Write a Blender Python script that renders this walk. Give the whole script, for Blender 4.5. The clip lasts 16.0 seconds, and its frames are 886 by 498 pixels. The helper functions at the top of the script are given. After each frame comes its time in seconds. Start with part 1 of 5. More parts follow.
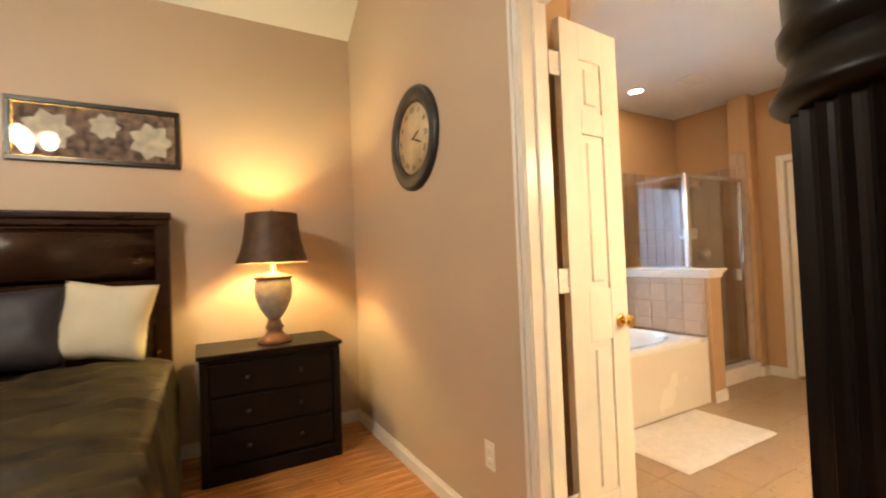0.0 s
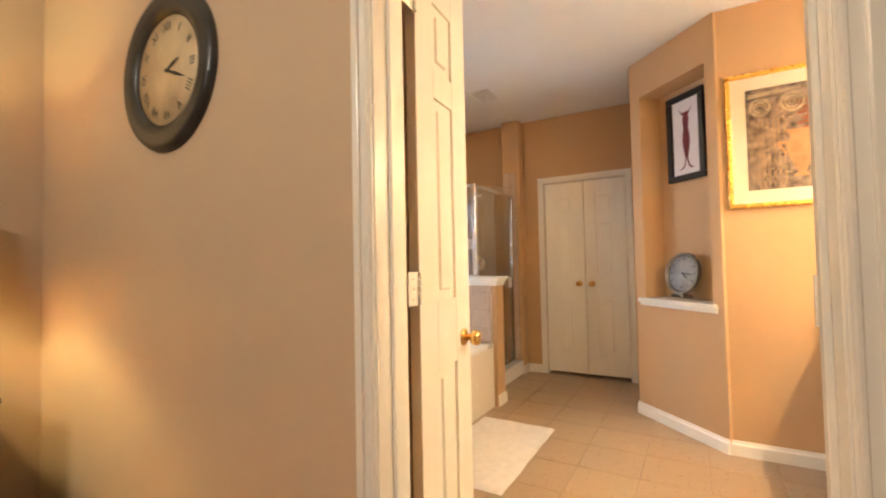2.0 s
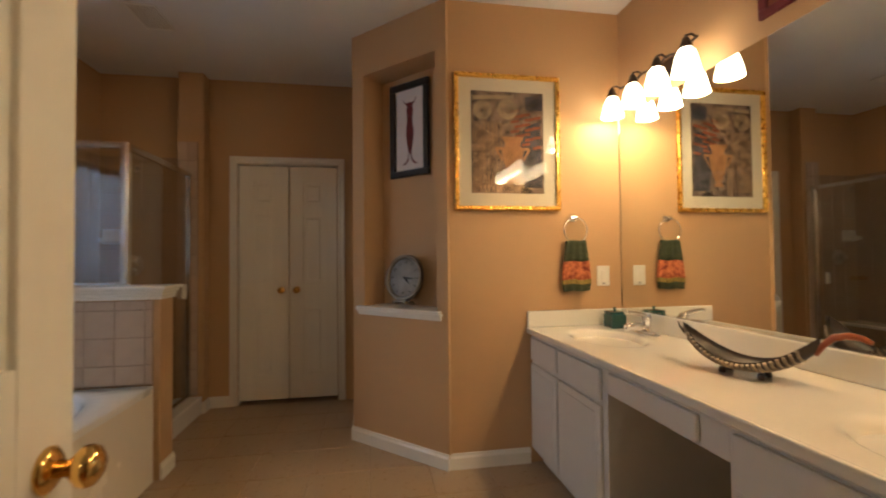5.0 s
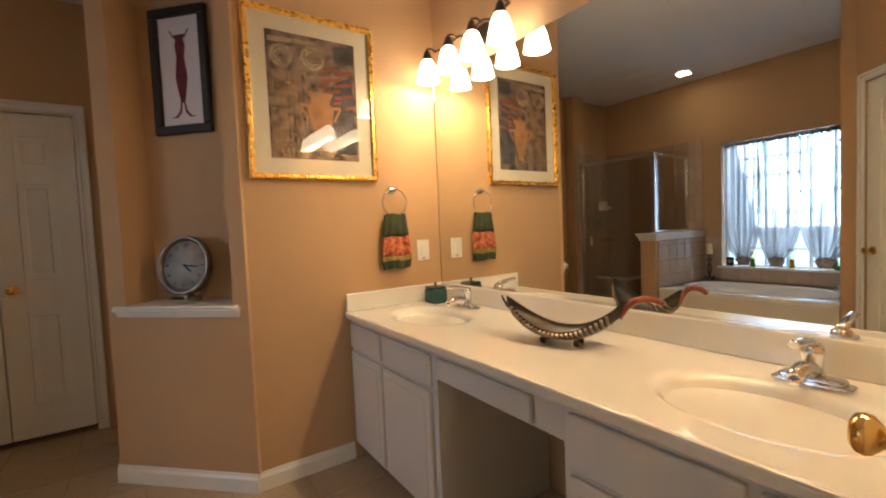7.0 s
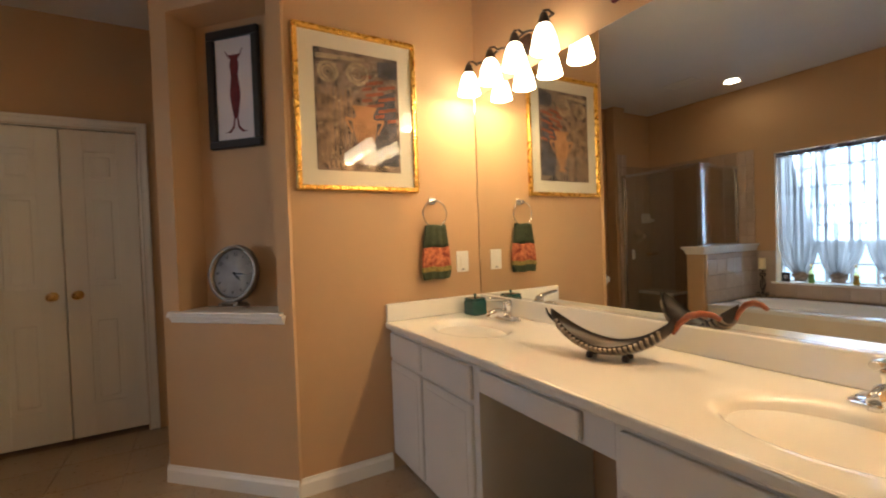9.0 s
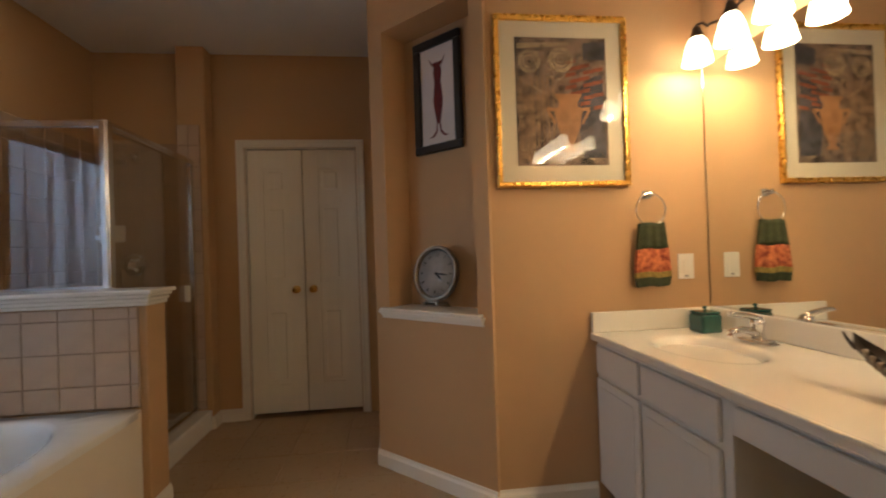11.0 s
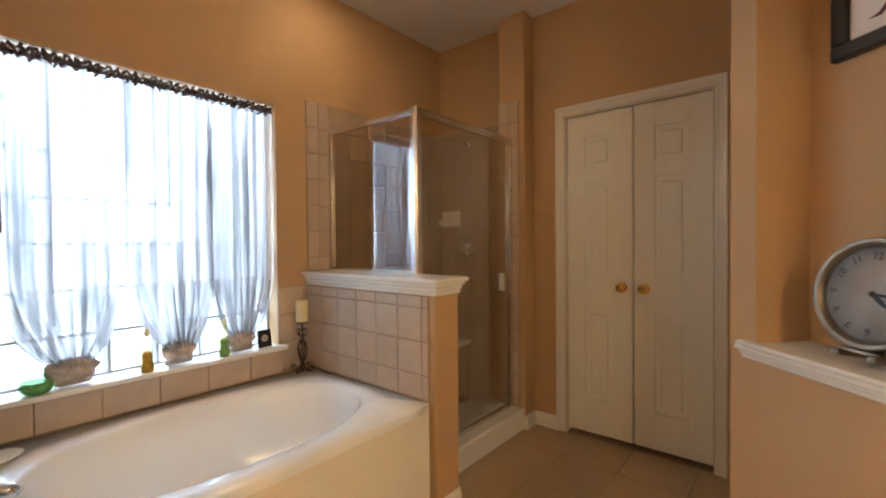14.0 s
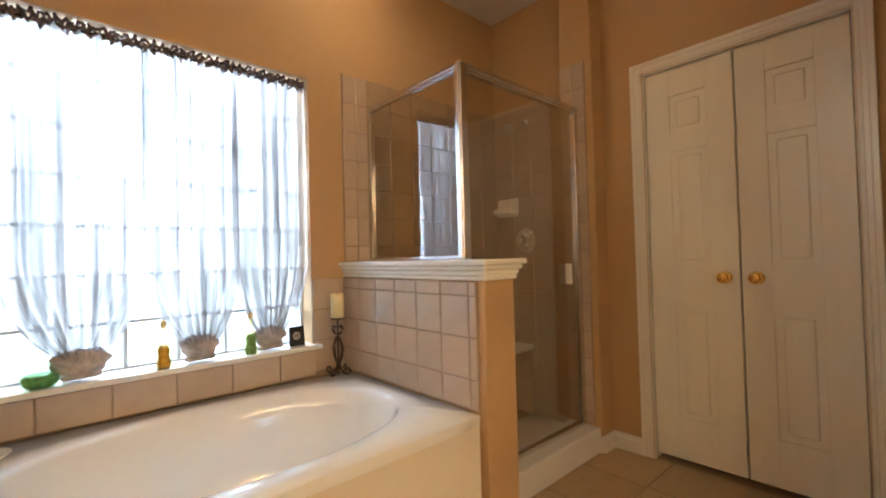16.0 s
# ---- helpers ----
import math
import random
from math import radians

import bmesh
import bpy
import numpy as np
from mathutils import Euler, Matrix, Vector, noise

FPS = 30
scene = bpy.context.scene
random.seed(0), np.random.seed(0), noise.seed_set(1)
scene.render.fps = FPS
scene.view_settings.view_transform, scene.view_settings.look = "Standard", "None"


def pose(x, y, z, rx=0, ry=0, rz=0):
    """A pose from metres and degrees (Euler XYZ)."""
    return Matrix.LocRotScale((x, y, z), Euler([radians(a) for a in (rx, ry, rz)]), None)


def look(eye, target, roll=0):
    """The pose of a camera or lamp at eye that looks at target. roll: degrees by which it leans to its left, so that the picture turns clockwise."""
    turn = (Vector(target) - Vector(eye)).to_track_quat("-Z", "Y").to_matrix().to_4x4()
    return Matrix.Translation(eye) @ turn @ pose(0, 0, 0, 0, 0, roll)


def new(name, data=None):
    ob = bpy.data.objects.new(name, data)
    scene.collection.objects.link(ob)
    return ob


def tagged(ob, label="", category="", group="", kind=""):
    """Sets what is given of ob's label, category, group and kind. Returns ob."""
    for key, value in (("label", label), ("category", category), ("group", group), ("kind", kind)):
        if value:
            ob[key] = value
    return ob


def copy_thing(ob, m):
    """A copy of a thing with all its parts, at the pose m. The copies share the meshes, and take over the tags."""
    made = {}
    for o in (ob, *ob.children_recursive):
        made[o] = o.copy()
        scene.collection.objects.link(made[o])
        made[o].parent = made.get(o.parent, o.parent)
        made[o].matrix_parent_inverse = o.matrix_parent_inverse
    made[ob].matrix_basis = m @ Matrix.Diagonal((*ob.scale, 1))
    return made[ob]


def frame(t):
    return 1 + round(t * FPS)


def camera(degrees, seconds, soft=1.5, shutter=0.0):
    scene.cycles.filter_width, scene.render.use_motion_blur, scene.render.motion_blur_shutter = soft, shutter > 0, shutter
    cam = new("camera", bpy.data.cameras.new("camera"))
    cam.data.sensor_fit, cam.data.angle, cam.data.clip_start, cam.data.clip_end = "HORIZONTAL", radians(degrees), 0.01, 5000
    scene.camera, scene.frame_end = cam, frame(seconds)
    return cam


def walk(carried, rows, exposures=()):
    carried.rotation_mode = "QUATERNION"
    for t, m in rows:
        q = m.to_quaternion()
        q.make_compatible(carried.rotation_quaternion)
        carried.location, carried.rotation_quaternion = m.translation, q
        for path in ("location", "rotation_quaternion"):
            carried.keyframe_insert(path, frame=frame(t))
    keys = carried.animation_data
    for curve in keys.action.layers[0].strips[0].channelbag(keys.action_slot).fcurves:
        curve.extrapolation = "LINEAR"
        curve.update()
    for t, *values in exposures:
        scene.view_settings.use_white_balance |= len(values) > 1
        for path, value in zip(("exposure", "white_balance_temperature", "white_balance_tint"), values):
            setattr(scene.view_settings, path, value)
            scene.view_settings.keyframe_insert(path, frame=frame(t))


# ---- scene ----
cam = camera(91.4, 16.0, soft=2.0, shutter=0.4)
PATH = [
    (0, (0.586, 0.704, 1.231), (1.566, 2.447, 1.284), -2.2),
    (0.5, (0.658, 0.859, 1.22), (1.837, 2.473, 1.282), -2.0),
    (1, (0.709, 1.015, 1.215), (2.090, 2.459, 1.276), -1.7),
    (1.5, (0.752, 1.159, 1.214), (2.342, 2.371, 1.278), -1.7),
    (2, (0.807, 1.262, 1.205), (2.536, 2.265, 1.27), -1.2),
    (2.5, (0.969, 1.36, 1.191), (2.789, 2.184, 1.274), -1.5),
    (3, (1.18, 1.461, 1.201), (3.069, 2.114, 1.291), -1.3),
    (3.5, (1.263, 1.448, 1.203), (3.199, 1.941, 1.294), -1.0),
    (4, (1.359, 1.459, 1.209), (3.339, 1.725, 1.3), -1.0),
    (4.5, (1.443, 1.526, 1.218), (3.441, 1.488, 1.291), -0.6),
    (5, (1.52, 1.559, 1.213), (3.491, 1.222, 1.26), -0.6),
    (7.5, (1.817, 1.459, 1.233), (3.444, 0.3, 1.128), -2.5),
    (8, (1.815, 1.463, 1.229), (3.447, 0.31, 1.142), -2.3),
    (10.5, (1.904, 1.545, 1.218), (3.857, 1.109, 1.234), -1.9),
    (11, (2.013, 1.550, 1.207), (3.999, 1.329, 1.223), -1.9),
    (11.5, (2.105, 1.558, 1.211), (4.104, 1.588, 1.217), -1.8),
    (12, (2.202, 1.521, 1.224), (4.174, 1.851, 1.214), -1.9),
    (12.5, (2.310, 1.466, 1.214), (4.200, 2.121, 1.208), -1.4),
    (13, (2.431, 1.450, 1.228), (4.216, 2.351, 1.213), -1.1),
    (13.5, (2.597, 1.460, 1.245), (4.266, 2.562, 1.221), -0.6),
    (14, (2.749, 1.480, 1.240), (4.290, 2.755, 1.210), -0.5),
    (14.5, (2.839, 1.510, 1.230), (4.297, 2.880, 1.200), -0.4),
    (15, (2.927, 1.530, 1.221), (4.313, 2.972, 1.182), -0.5),
    (15.5, (2.995, 1.573, 1.165), (4.342, 3.051, 1.156), -1.0),
    (16, (3.05, 1.677, 1.089), (4.393, 3.159, 1.13), -1.5),
]
WINDOW_W, VANITY_W, BEDROOM_W, SKY_GLOW = 64, 4.3, 12, 1.7
EXPOSURES = [
    (0.0, 1.5, 6000, 10), (2.0, 1.45, 6050, 10), (3.5, 1.22, 6150, 10), (4.0, 0.9, 6100, 10), (4.5, 0.5, 6000, 10), (5.0, -0.3, 6050, 10), (7.5, -0.1, 5750, 10), (11.0, -0.4, 5900, 10),
    (12.0, -0.62, 5550, 10), (12.5, -0.15, 5650, 10), (13.0, 0.15, 5850, 10), (14.5, 0.75, 6350, 10), (16.0, 0.8, 6450, 10),
]
walk(cam, [(t, look(eye, target, roll)) for t, eye, target, roll in PATH], EXPOSURES)


# ---------------- world and lights ----------------
world = bpy.data.worlds.new("world")
scene.world = world
world.use_nodes = True
wn = world.node_tree
sky = wn.nodes.new("ShaderNodeTexSky")
sky.sky_type = "NISHITA"
sky.sun_disc = False
sky.sun_elevation = radians(40)
sky.sun_rotation = radians(0)
wn.links.new(sky.outputs[0], wn.nodes["Background"].inputs[0])
wn.nodes["Background"].inputs[1].default_value = 0.1


def lamp(name, kind, m, energy, color, size=0.1, size_y=None):
    d = bpy.data.lights.new(name, kind)
    d.energy = energy
    d.color = color
    if kind == "AREA":
        d.size = size
        if size_y:
            d.shape = "RECTANGLE"
            d.size_y = size_y
    elif kind == "POINT":
        d.shadow_soft_size = size
    elif kind == "SUN":
        d.angle = size
    ob = new(name, d)
    ob.matrix_world = m
    return ob


WARM = (1.0, 0.70, 0.38)
BULB = (1.0, 0.75, 0.41)
lamp("sun", "SUN", look((3.6, 8, 6), (3.4, 3.7, 1.2)), 2.0, (1.0, 0.95, 0.88), radians(0.5))
lamp("window_daylight", "AREA", look((3.44, 4.20, 1.62), (3.44, 3.2, 1.05)), WINDOW_W, (0.66, 0.82, 1.0), 1.05, 1.25)
VAN_X = (3.875, 3.67, 3.47, 3.265)            # lamps over the far basin
VAN_X2 = tuple(vx - 1.42 for vx in VAN_X)     # the same fitting over the near basin
VAN_Y, VAN_Z = 0.120, 0.034
for vx in VAN_X + VAN_X2:
    lamp("vanity_bulb", "POINT", pose(vx, VAN_Y, 2.020 + VAN_Z), VANITY_W, BULB, 0.018)
lamp("downlight_bulb", "AREA", look((4.18, 3.29, 2.728), (4.18, 3.29, 0)), 1.5, WARM, 0.11)
lamp("table_lamp_bulb", "POINT", pose(1.0, 3.72, 1.40), 28, (1.0, 0.75, 0.30), 0.05)
CHANDELIER = ((-0.83, 2.08), (-0.87, 1.76), (-0.66, 1.90))
for cx, cy in CHANDELIER:
    lamp("chandelier_bulb", "POINT", pose(cx, cy, 2.50), BEDROOM_W, (1.0, 0.89, 0.72), 0.06)


# ---------------- materials ----------------
def mat(name, color, rough=0.5, metal=0.0, vary=0.12, scale=6.0, bump=0.0, bump_scale=80.0, coat=0.0, second=None, piece=0.0, stretch=None):
    """A surface with broad and fine variation of colour, roughness and relief."""
    m = bpy.data.materials.new(name)
    m.use_nodes = True
    nt = m.node_tree
    b = nt.nodes["Principled BSDF"]
    b.inputs["Metallic"].default_value = metal
    b.inputs["Coat Weight"].default_value = coat
    b.inputs["Coat Roughness"].default_value = 0.12
    tc = nt.nodes.new("ShaderNodeTexCoord")
    src = tc.outputs["Object"]
    if stretch:
        mp = nt.nodes.new("ShaderNodeMapping")
        mp.inputs["Scale"].default_value = stretch
        nt.links.new(src, mp.inputs["Vector"])
        src = mp.outputs["Vector"]
    n1 = nt.nodes.new("ShaderNodeTexNoise")
    n1.inputs["Scale"].default_value = scale
    n1.inputs["Detail"].default_value = 6
    n2 = nt.nodes.new("ShaderNodeTexNoise")
    n2.inputs["Scale"].default_value = bump_scale
    n2.inputs["Detail"].default_value = 4
    nt.links.new(src, n1.inputs["Vector"])
    nt.links.new(src, n2.inputs["Vector"])
    ramp = nt.nodes.new("ShaderNodeValToRGB")
    dark = [c * (1 - vary) for c in color]
    light = [min(1, c * (1 + vary)) for c in (second or color)]
    ramp.color_ramp.elements[0].color = (*dark, 1)
    ramp.color_ramp.elements[1].color = (*light, 1)
    ramp.color_ramp.elements[0].position = 0.3
    ramp.color_ramp.elements[1].position = 0.7
    nt.links.new(n1.outputs["Fac"], ramp.inputs["Fac"])
    out = ramp.outputs["Color"]
    if piece:
        info = nt.nodes.new("ShaderNodeObjectInfo")
        mr = nt.nodes.new("ShaderNodeMapRange")
        mr.inputs["To Min"].default_value = 1 - piece
        mr.inputs["To Max"].default_value = 1 + piece
        nt.links.new(info.outputs["Random"], mr.inputs["Value"])
        hsv = nt.nodes.new("ShaderNodeHueSaturation")
        nt.links.new(mr.outputs["Result"], hsv.inputs["Value"])
        nt.links.new(out, hsv.inputs["Color"])
        out = hsv.outputs["Color"]
    nt.links.new(out, b.inputs["Base Color"])
    rr = nt.nodes.new("ShaderNodeMapRange")
    rr.inputs["To Min"].default_value = max(0.02, rough - 0.08)
    rr.inputs["To Max"].default_value = min(1, rough + 0.08)
    nt.links.new(n1.outputs["Fac"], rr.inputs["Value"])
    nt.links.new(rr.outputs["Result"], b.inputs["Roughness"])
    if bump:
        bp = nt.nodes.new("ShaderNodeBump")
        bp.inputs["Strength"].default_value = bump
        bp.inputs["Distance"].default_value = 0.004
        nt.links.new(n2.outputs["Fac"], bp.inputs["Height"])
        nt.links.new(bp.outputs["Normal"], b.inputs["Normal"])
    return m


def glow(name, color, strength):
    m = bpy.data.materials.new(name)
    m.use_nodes = True
    b = m.node_tree.nodes["Principled BSDF"]
    b.inputs["Base Color"].default_value = (*color, 1)
    b.inputs["Emission Color"].default_value = (*color, 1)
    b.inputs["Emission Strength"].default_value = strength
    return m


def sheer(name, color, clear, trans=0.7):
    """Thin cloth: part clear, part light-diffusing, with upright streaks that paint in fold contrast."""
    m = bpy.data.materials.new(name)
    m.use_nodes = True
    nt = m.node_tree
    nt.nodes.remove(nt.nodes["Principled BSDF"])
    out = nt.nodes["Material Output"]
    d = nt.nodes.new("ShaderNodeBsdfDiffuse")
    d.inputs[0].default_value = (*color, 1)
    t = nt.nodes.new("ShaderNodeBsdfTranslucent")
    t.inputs[0].default_value = (*color, 1)
    c = nt.nodes.new("ShaderNodeBsdfTransparent")
    a = nt.nodes.new("ShaderNodeMixShader")
    a.inputs[0].default_value = trans
    nt.links.new(d.outputs[0], a.inputs[1])
    nt.links.new(t.outputs[0], a.inputs[2])
    b = nt.nodes.new("ShaderNodeMixShader")
    n = nt.nodes.new("ShaderNodeTexNoise")
    n.inputs["Scale"].default_value = 1.0
    n.inputs["Detail"].default_value = 3
    tc = nt.nodes.new("ShaderNodeTexCoord")
    mp = nt.nodes.new("ShaderNodeMapping")
    mp.inputs["Scale"].default_value = (26, 4, 1.1)
    nt.links.new(tc.outputs["Object"], mp.inputs["Vector"])
    nt.links.new(mp.outputs["Vector"], n.inputs["Vector"])
    mr = nt.nodes.new("ShaderNodeMapRange")
    mr.inputs["From Min"].default_value = 0.35
    mr.inputs["From Max"].default_value = 0.65
    mr.inputs["To Min"].default_value = max(0, clear - 0.22)
    mr.inputs["To Max"].default_value = clear + 0.22
    nt.links.new(n.outputs["Fac"], mr.inputs["Value"])
    # Darker streaks put the shading of folds into the cloth's colour.
    tint = nt.nodes.new("ShaderNodeValToRGB")
    tint.color_ramp.elements[0].position = 0.36
    tint.color_ramp.elements[1].position = 0.60
    tint.color_ramp.elements[0].color = (*[c * 0.58 for c in color], 1)
    tint.color_ramp.elements[1].color = (*color, 1)
    nt.links.new(n.outputs["Fac"], tint.inputs["Fac"])
    nt.links.new(tint.outputs["Color"], d.inputs[0])
    nt.links.new(tint.outputs["Color"], t.inputs[0])
    nt.links.new(mr.outputs["Result"], b.inputs[0])
    nt.links.new(a.outputs[0], b.inputs[1])
    nt.links.new(c.outputs[0], b.inputs[2])
    nt.links.new(b.outputs[0], out.inputs[0])
    return m


def pane(name, tint, gloss_rough=0.02, ior=1.45, gloss=None):
    """Thin flat glass: clear straight through, mirror gloss by Fresnel."""
    m = bpy.data.materials.new(name)
    m.use_nodes = True
    nt = m.node_tree
    nt.nodes.remove(nt.nodes["Principled BSDF"])
    c = nt.nodes.new("ShaderNodeBsdfTransparent")
    c.inputs[0].default_value = (*tint, 1)
    g = nt.nodes.new("ShaderNodeBsdfGlossy")
    g.inputs["Roughness"].default_value = gloss_rough
    lw = nt.nodes.new("ShaderNodeLayerWeight")
    pw5 = nt.nodes.new("ShaderNodeMath")
    pw5.operation = "POWER"
    pw5.inputs[1].default_value = 4.0
    nt.links.new(lw.outputs["Facing"], pw5.inputs[0])
    f = nt.nodes.new("ShaderNodeMath")
    f.operation = "MULTIPLY_ADD"
    f0 = ((ior - 1) / (ior + 1)) ** 2
    f.inputs[1].default_value = 0.8 - f0
    f.inputs[2].default_value = f0
    nt.links.new(pw5.outputs[0], f.inputs[0])
    a = nt.nodes.new("ShaderNodeMixShader")
    nt.links.new(f.outputs[0], a.inputs[0])
    nt.links.new(c.outputs[0], a.inputs[1])
    nt.links.new(g.outputs[0], a.inputs[2])
    nt.links.new(a.outputs[0], nt.nodes["Material Output"].inputs[0])
    return m


M_WALL = mat("tan_wall_paint", (0.535, 0.337, 0.168), 0.72, vary=0.03, scale=1.4, bump=0.18, bump_scale=140)
M_BEDWALL = mat("beige_bedroom_paint", (0.56, 0.43, 0.30), 0.55, vary=0.03, scale=1.4, bump=0.15, bump_scale=140)
M_CEIL = mat("white_ceiling_paint", (0.74, 0.72, 0.69), 0.9, vary=0.03, scale=2, bump=0.35, bump_scale=110)
M_TRIM = mat("white_trim_gloss", (0.85, 0.81, 0.73), 0.24, vary=0.015, scale=3, bump=0.015, bump_scale=30)
M_DOOR = mat("white_door_gloss", (0.85, 0.81, 0.72), 0.33, vary=0.02, scale=3, bump=0.04, bump_scale=60, stretch=(6, 6, 0.6))
M_CAB = mat("white_cabinet_paint", (0.74, 0.71, 0.66), 0.4, vary=0.03, scale=4, bump=0.05)
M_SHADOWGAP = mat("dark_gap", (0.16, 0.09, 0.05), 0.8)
M_COUNTER = mat("cultured_marble_white", (0.82, 0.78, 0.69), 0.10, vary=0.03, scale=2.5, coat=0.5)
M_TUB = mat("white_tub_acrylic", (0.86, 0.85, 0.83), 0.10, vary=0.015, scale=2, coat=0.6)
M_APRON = mat("cream_tub_apron", (0.78, 0.71, 0.60), 0.25, vary=0.03, scale=2)
M_TILE = mat("tan_wall_tile", (0.52, 0.395, 0.295), 0.2, vary=0.07, scale=9, piece=0.05, bump=0.03, bump_scale=25)
M_SHTILE = mat("brown_shower_tile", (0.40, 0.285, 0.19), 0.25, vary=0.08, scale=9, piece=0.05)
M_GROUT = mat("grey_grout", (0.33, 0.25, 0.185), 0.9, vary=0.1, scale=30, bump=0.2)
M_FLOORGROUT = mat("beige_floor_grout", (0.37, 0.265, 0.165), 0.8, vary=0.08, scale=30)
M_FLOORTILE = mat("beige_floor_tile", (0.43, 0.305, 0.185), 0.3, vary=0.03, scale=45, piece=0.03)
M_WOOD = mat("orange_oak_plank", (0.42, 0.17, 0.045), 0.25, vary=0.25, scale=5, second=(0.55, 0.25, 0.075), piece=0.16, stretch=(0.7, 9, 4), coat=0.4)
M_ESPRESSO = mat("espresso_wood", (0.026, 0.010, 0.005), 0.22, vary=0.15, scale=4, stretch=(1, 5, 6), coat=0.1)
M_BLACKWOOD = mat("black_brown_wood", (0.006, 0.004, 0.003), 0.38, vary=0.12, scale=8, coat=0.0)
M_BRASS = mat("polished_brass", (0.85, 0.56, 0.18), 0.14, 1.0, vary=0.05, scale=12)
M_GOLD = mat("gilt_frame", (0.78, 0.47, 0.10), 0.28, 1.0, vary=0.08, scale=40, bump=0.25, bump_scale=120)
M_CHROME = mat("chrome", (0.75, 0.75, 0.76), 0.08, 1.0, vary=0.03)
M_STEEL = mat("brushed_shower_metal", (0.70, 0.69, 0.67), 0.22, 1.0, vary=0.06, scale=10)
M_BRONZE = mat("dark_bronze", (0.07, 0.05, 0.04), 0.38, 0.8, vary=0.2, scale=20)
M_PEWTER = mat("aged_pewter", (0.27, 0.22, 0.16), 0.35, 0.9, vary=0.25, scale=14, bump=0.2)
M_MIRROR = mat("mirror_silver", (0.88, 0.90, 0.88), 0.02, 1.0, vary=0.0)
bm_b = M_MIRROR.node_tree.nodes["Principled BSDF"]
for link in list(bm_b.inputs["Roughness"].links):
    M_MIRROR.node_tree.links.remove(link)
bm_b.inputs["Roughness"].default_value = 0.0
M_GLASS = pane("shower_glass", (0.93, 0.90, 0.85), 0.01, 2.1)
M_PICGLASS = pane("picture_glass", (0.97, 0.97, 0.96), 0.004, 1.42)
M_BLOCK = pane("wavy_glass_block", (0.90, 0.94, 0.97), 0.15, 1.3)
M_MORTAR = mat("pale_mortar", (0.55, 0.55, 0.56), 0.8)
M_SHEER = sheer("sheer_lilac_grey", (0.52, 0.49, 0.49), 0.22, 0.8)
M_KNOT = mat("bunched_sheer", (0.46, 0.40, 0.38), 0.8, vary=0.3, scale=30, bump=0.4, bump_scale=90)
M_RUFFLE = mat("dark_ruffle_cloth", (0.15, 0.095, 0.08), 0.85, vary=0.5, scale=50, bump=0.5)
M_SHADE = mat("dark_brown_shade", (0.075, 0.035, 0.012), 0.6, vary=0.4, scale=14, bump=0.1)
M_SHADEIN = mat("gold_shade_lining", (0.75, 0.48, 0.16), 0.5, vary=0.05)
M_LAMPBODY = mat("crackled_cream_ceramic", (0.42, 0.38, 0.30), 0.3, vary=0.25, scale=22, bump=0.2)
M_LAMPFOOT = mat("antique_brown_foot", (0.24, 0.11, 0.045), 0.35, vary=0.35, scale=14)
M_BULBGLASS = glow("lit_frosted_glass", (1.0, 0.80, 0.52), 14.0)
M_DOWN = glow("lit_downlight_lens", (1.0, 0.85, 0.65), 14.0)
M_SKY = glow("bright_outdoors", (0.72, 0.86, 1.0), SKY_GLOW)
M_WHITEPL = mat("white_plastic", (0.80, 0.77, 0.70), 0.35, vary=0.02)
M_RUG = mat("white_cotton_mat", (0.84, 0.79, 0.74), 0.95, vary=0.06, scale=25, bump=1.0, bump_scale=220)
M_DIAL = mat("aged_cream_dial", (0.62, 0.48, 0.28), 0.5, vary=0.2, scale=8)
M_DIALGREY = mat("pale_grey_dial", (0.33, 0.32, 0.31), 0.4, vary=0.2, scale=12)
M_BLACK = mat("black_paint", (0.012, 0.011, 0.011), 0.35, vary=0.2)
M_CLOCKRIM = mat("blackened_clock_rim", (0.030, 0.030, 0.030), 0.33, vary=0.4, scale=12, bump=0.2)
M_MATTE = mat("cream_mat_board", (0.74, 0.67, 0.53), 0.8, vary=0.02)
M_ART = mat("art_brown_blue", (0.055, 0.032, 0.022), 0.7, vary=0.7, scale=22, second=(0.21, 0.14, 0.10))
M_ARTTAN = mat("art_tan_stone", (0.26, 0.16, 0.09), 0.7, vary=0.6, scale=25)
M_ARTPALE = mat("art_pale_stone", (0.38, 0.28, 0.17), 0.7, vary=0.5, scale=35)
M_ARTRED = mat("art_red_brick", (0.26, 0.07, 0.03), 0.7, vary=0.4, scale=25)
M_ARTBLUE = mat("art_slate_blue", (0.065, 0.06, 0.07), 0.7, vary=0.6, scale=20)
M_ARTURN = mat("art_ochre_urn", (0.40, 0.19, 0.075), 0.7, vary=0.3, scale=14)
M_CARDWHITE = mat("white_art_card", (0.76, 0.70, 0.68), 0.8, vary=0.03)
M_MAROON = mat("maroon_print", (0.15, 0.016, 0.02), 0.7, vary=0.3, scale=20)
M_TOWEL = mat("dark_green_terry", (0.05, 0.06, 0.025), 0.95, vary=0.25, scale=40, bump=0.8, bump_scale=260)
M_TOWELBAND = mat("red_floral_band", (0.42, 0.06, 0.03), 0.9, vary=0.5, scale=45, second=(0.50, 0.16, 0.06), bump=0.5, bump_scale=200)
M_TOWELTRIM = mat("gold_green_trim", (0.30, 0.22, 0.05), 0.9, vary=0.3, scale=60)
M_TEAL = mat("teal_glaze", (0.015, 0.085, 0.075), 0.25, vary=0.2, scale=10, coat=0.4)
M_CANDLE = mat("ivory_wax", (0.78, 0.64, 0.34), 0.5, vary=0.04)
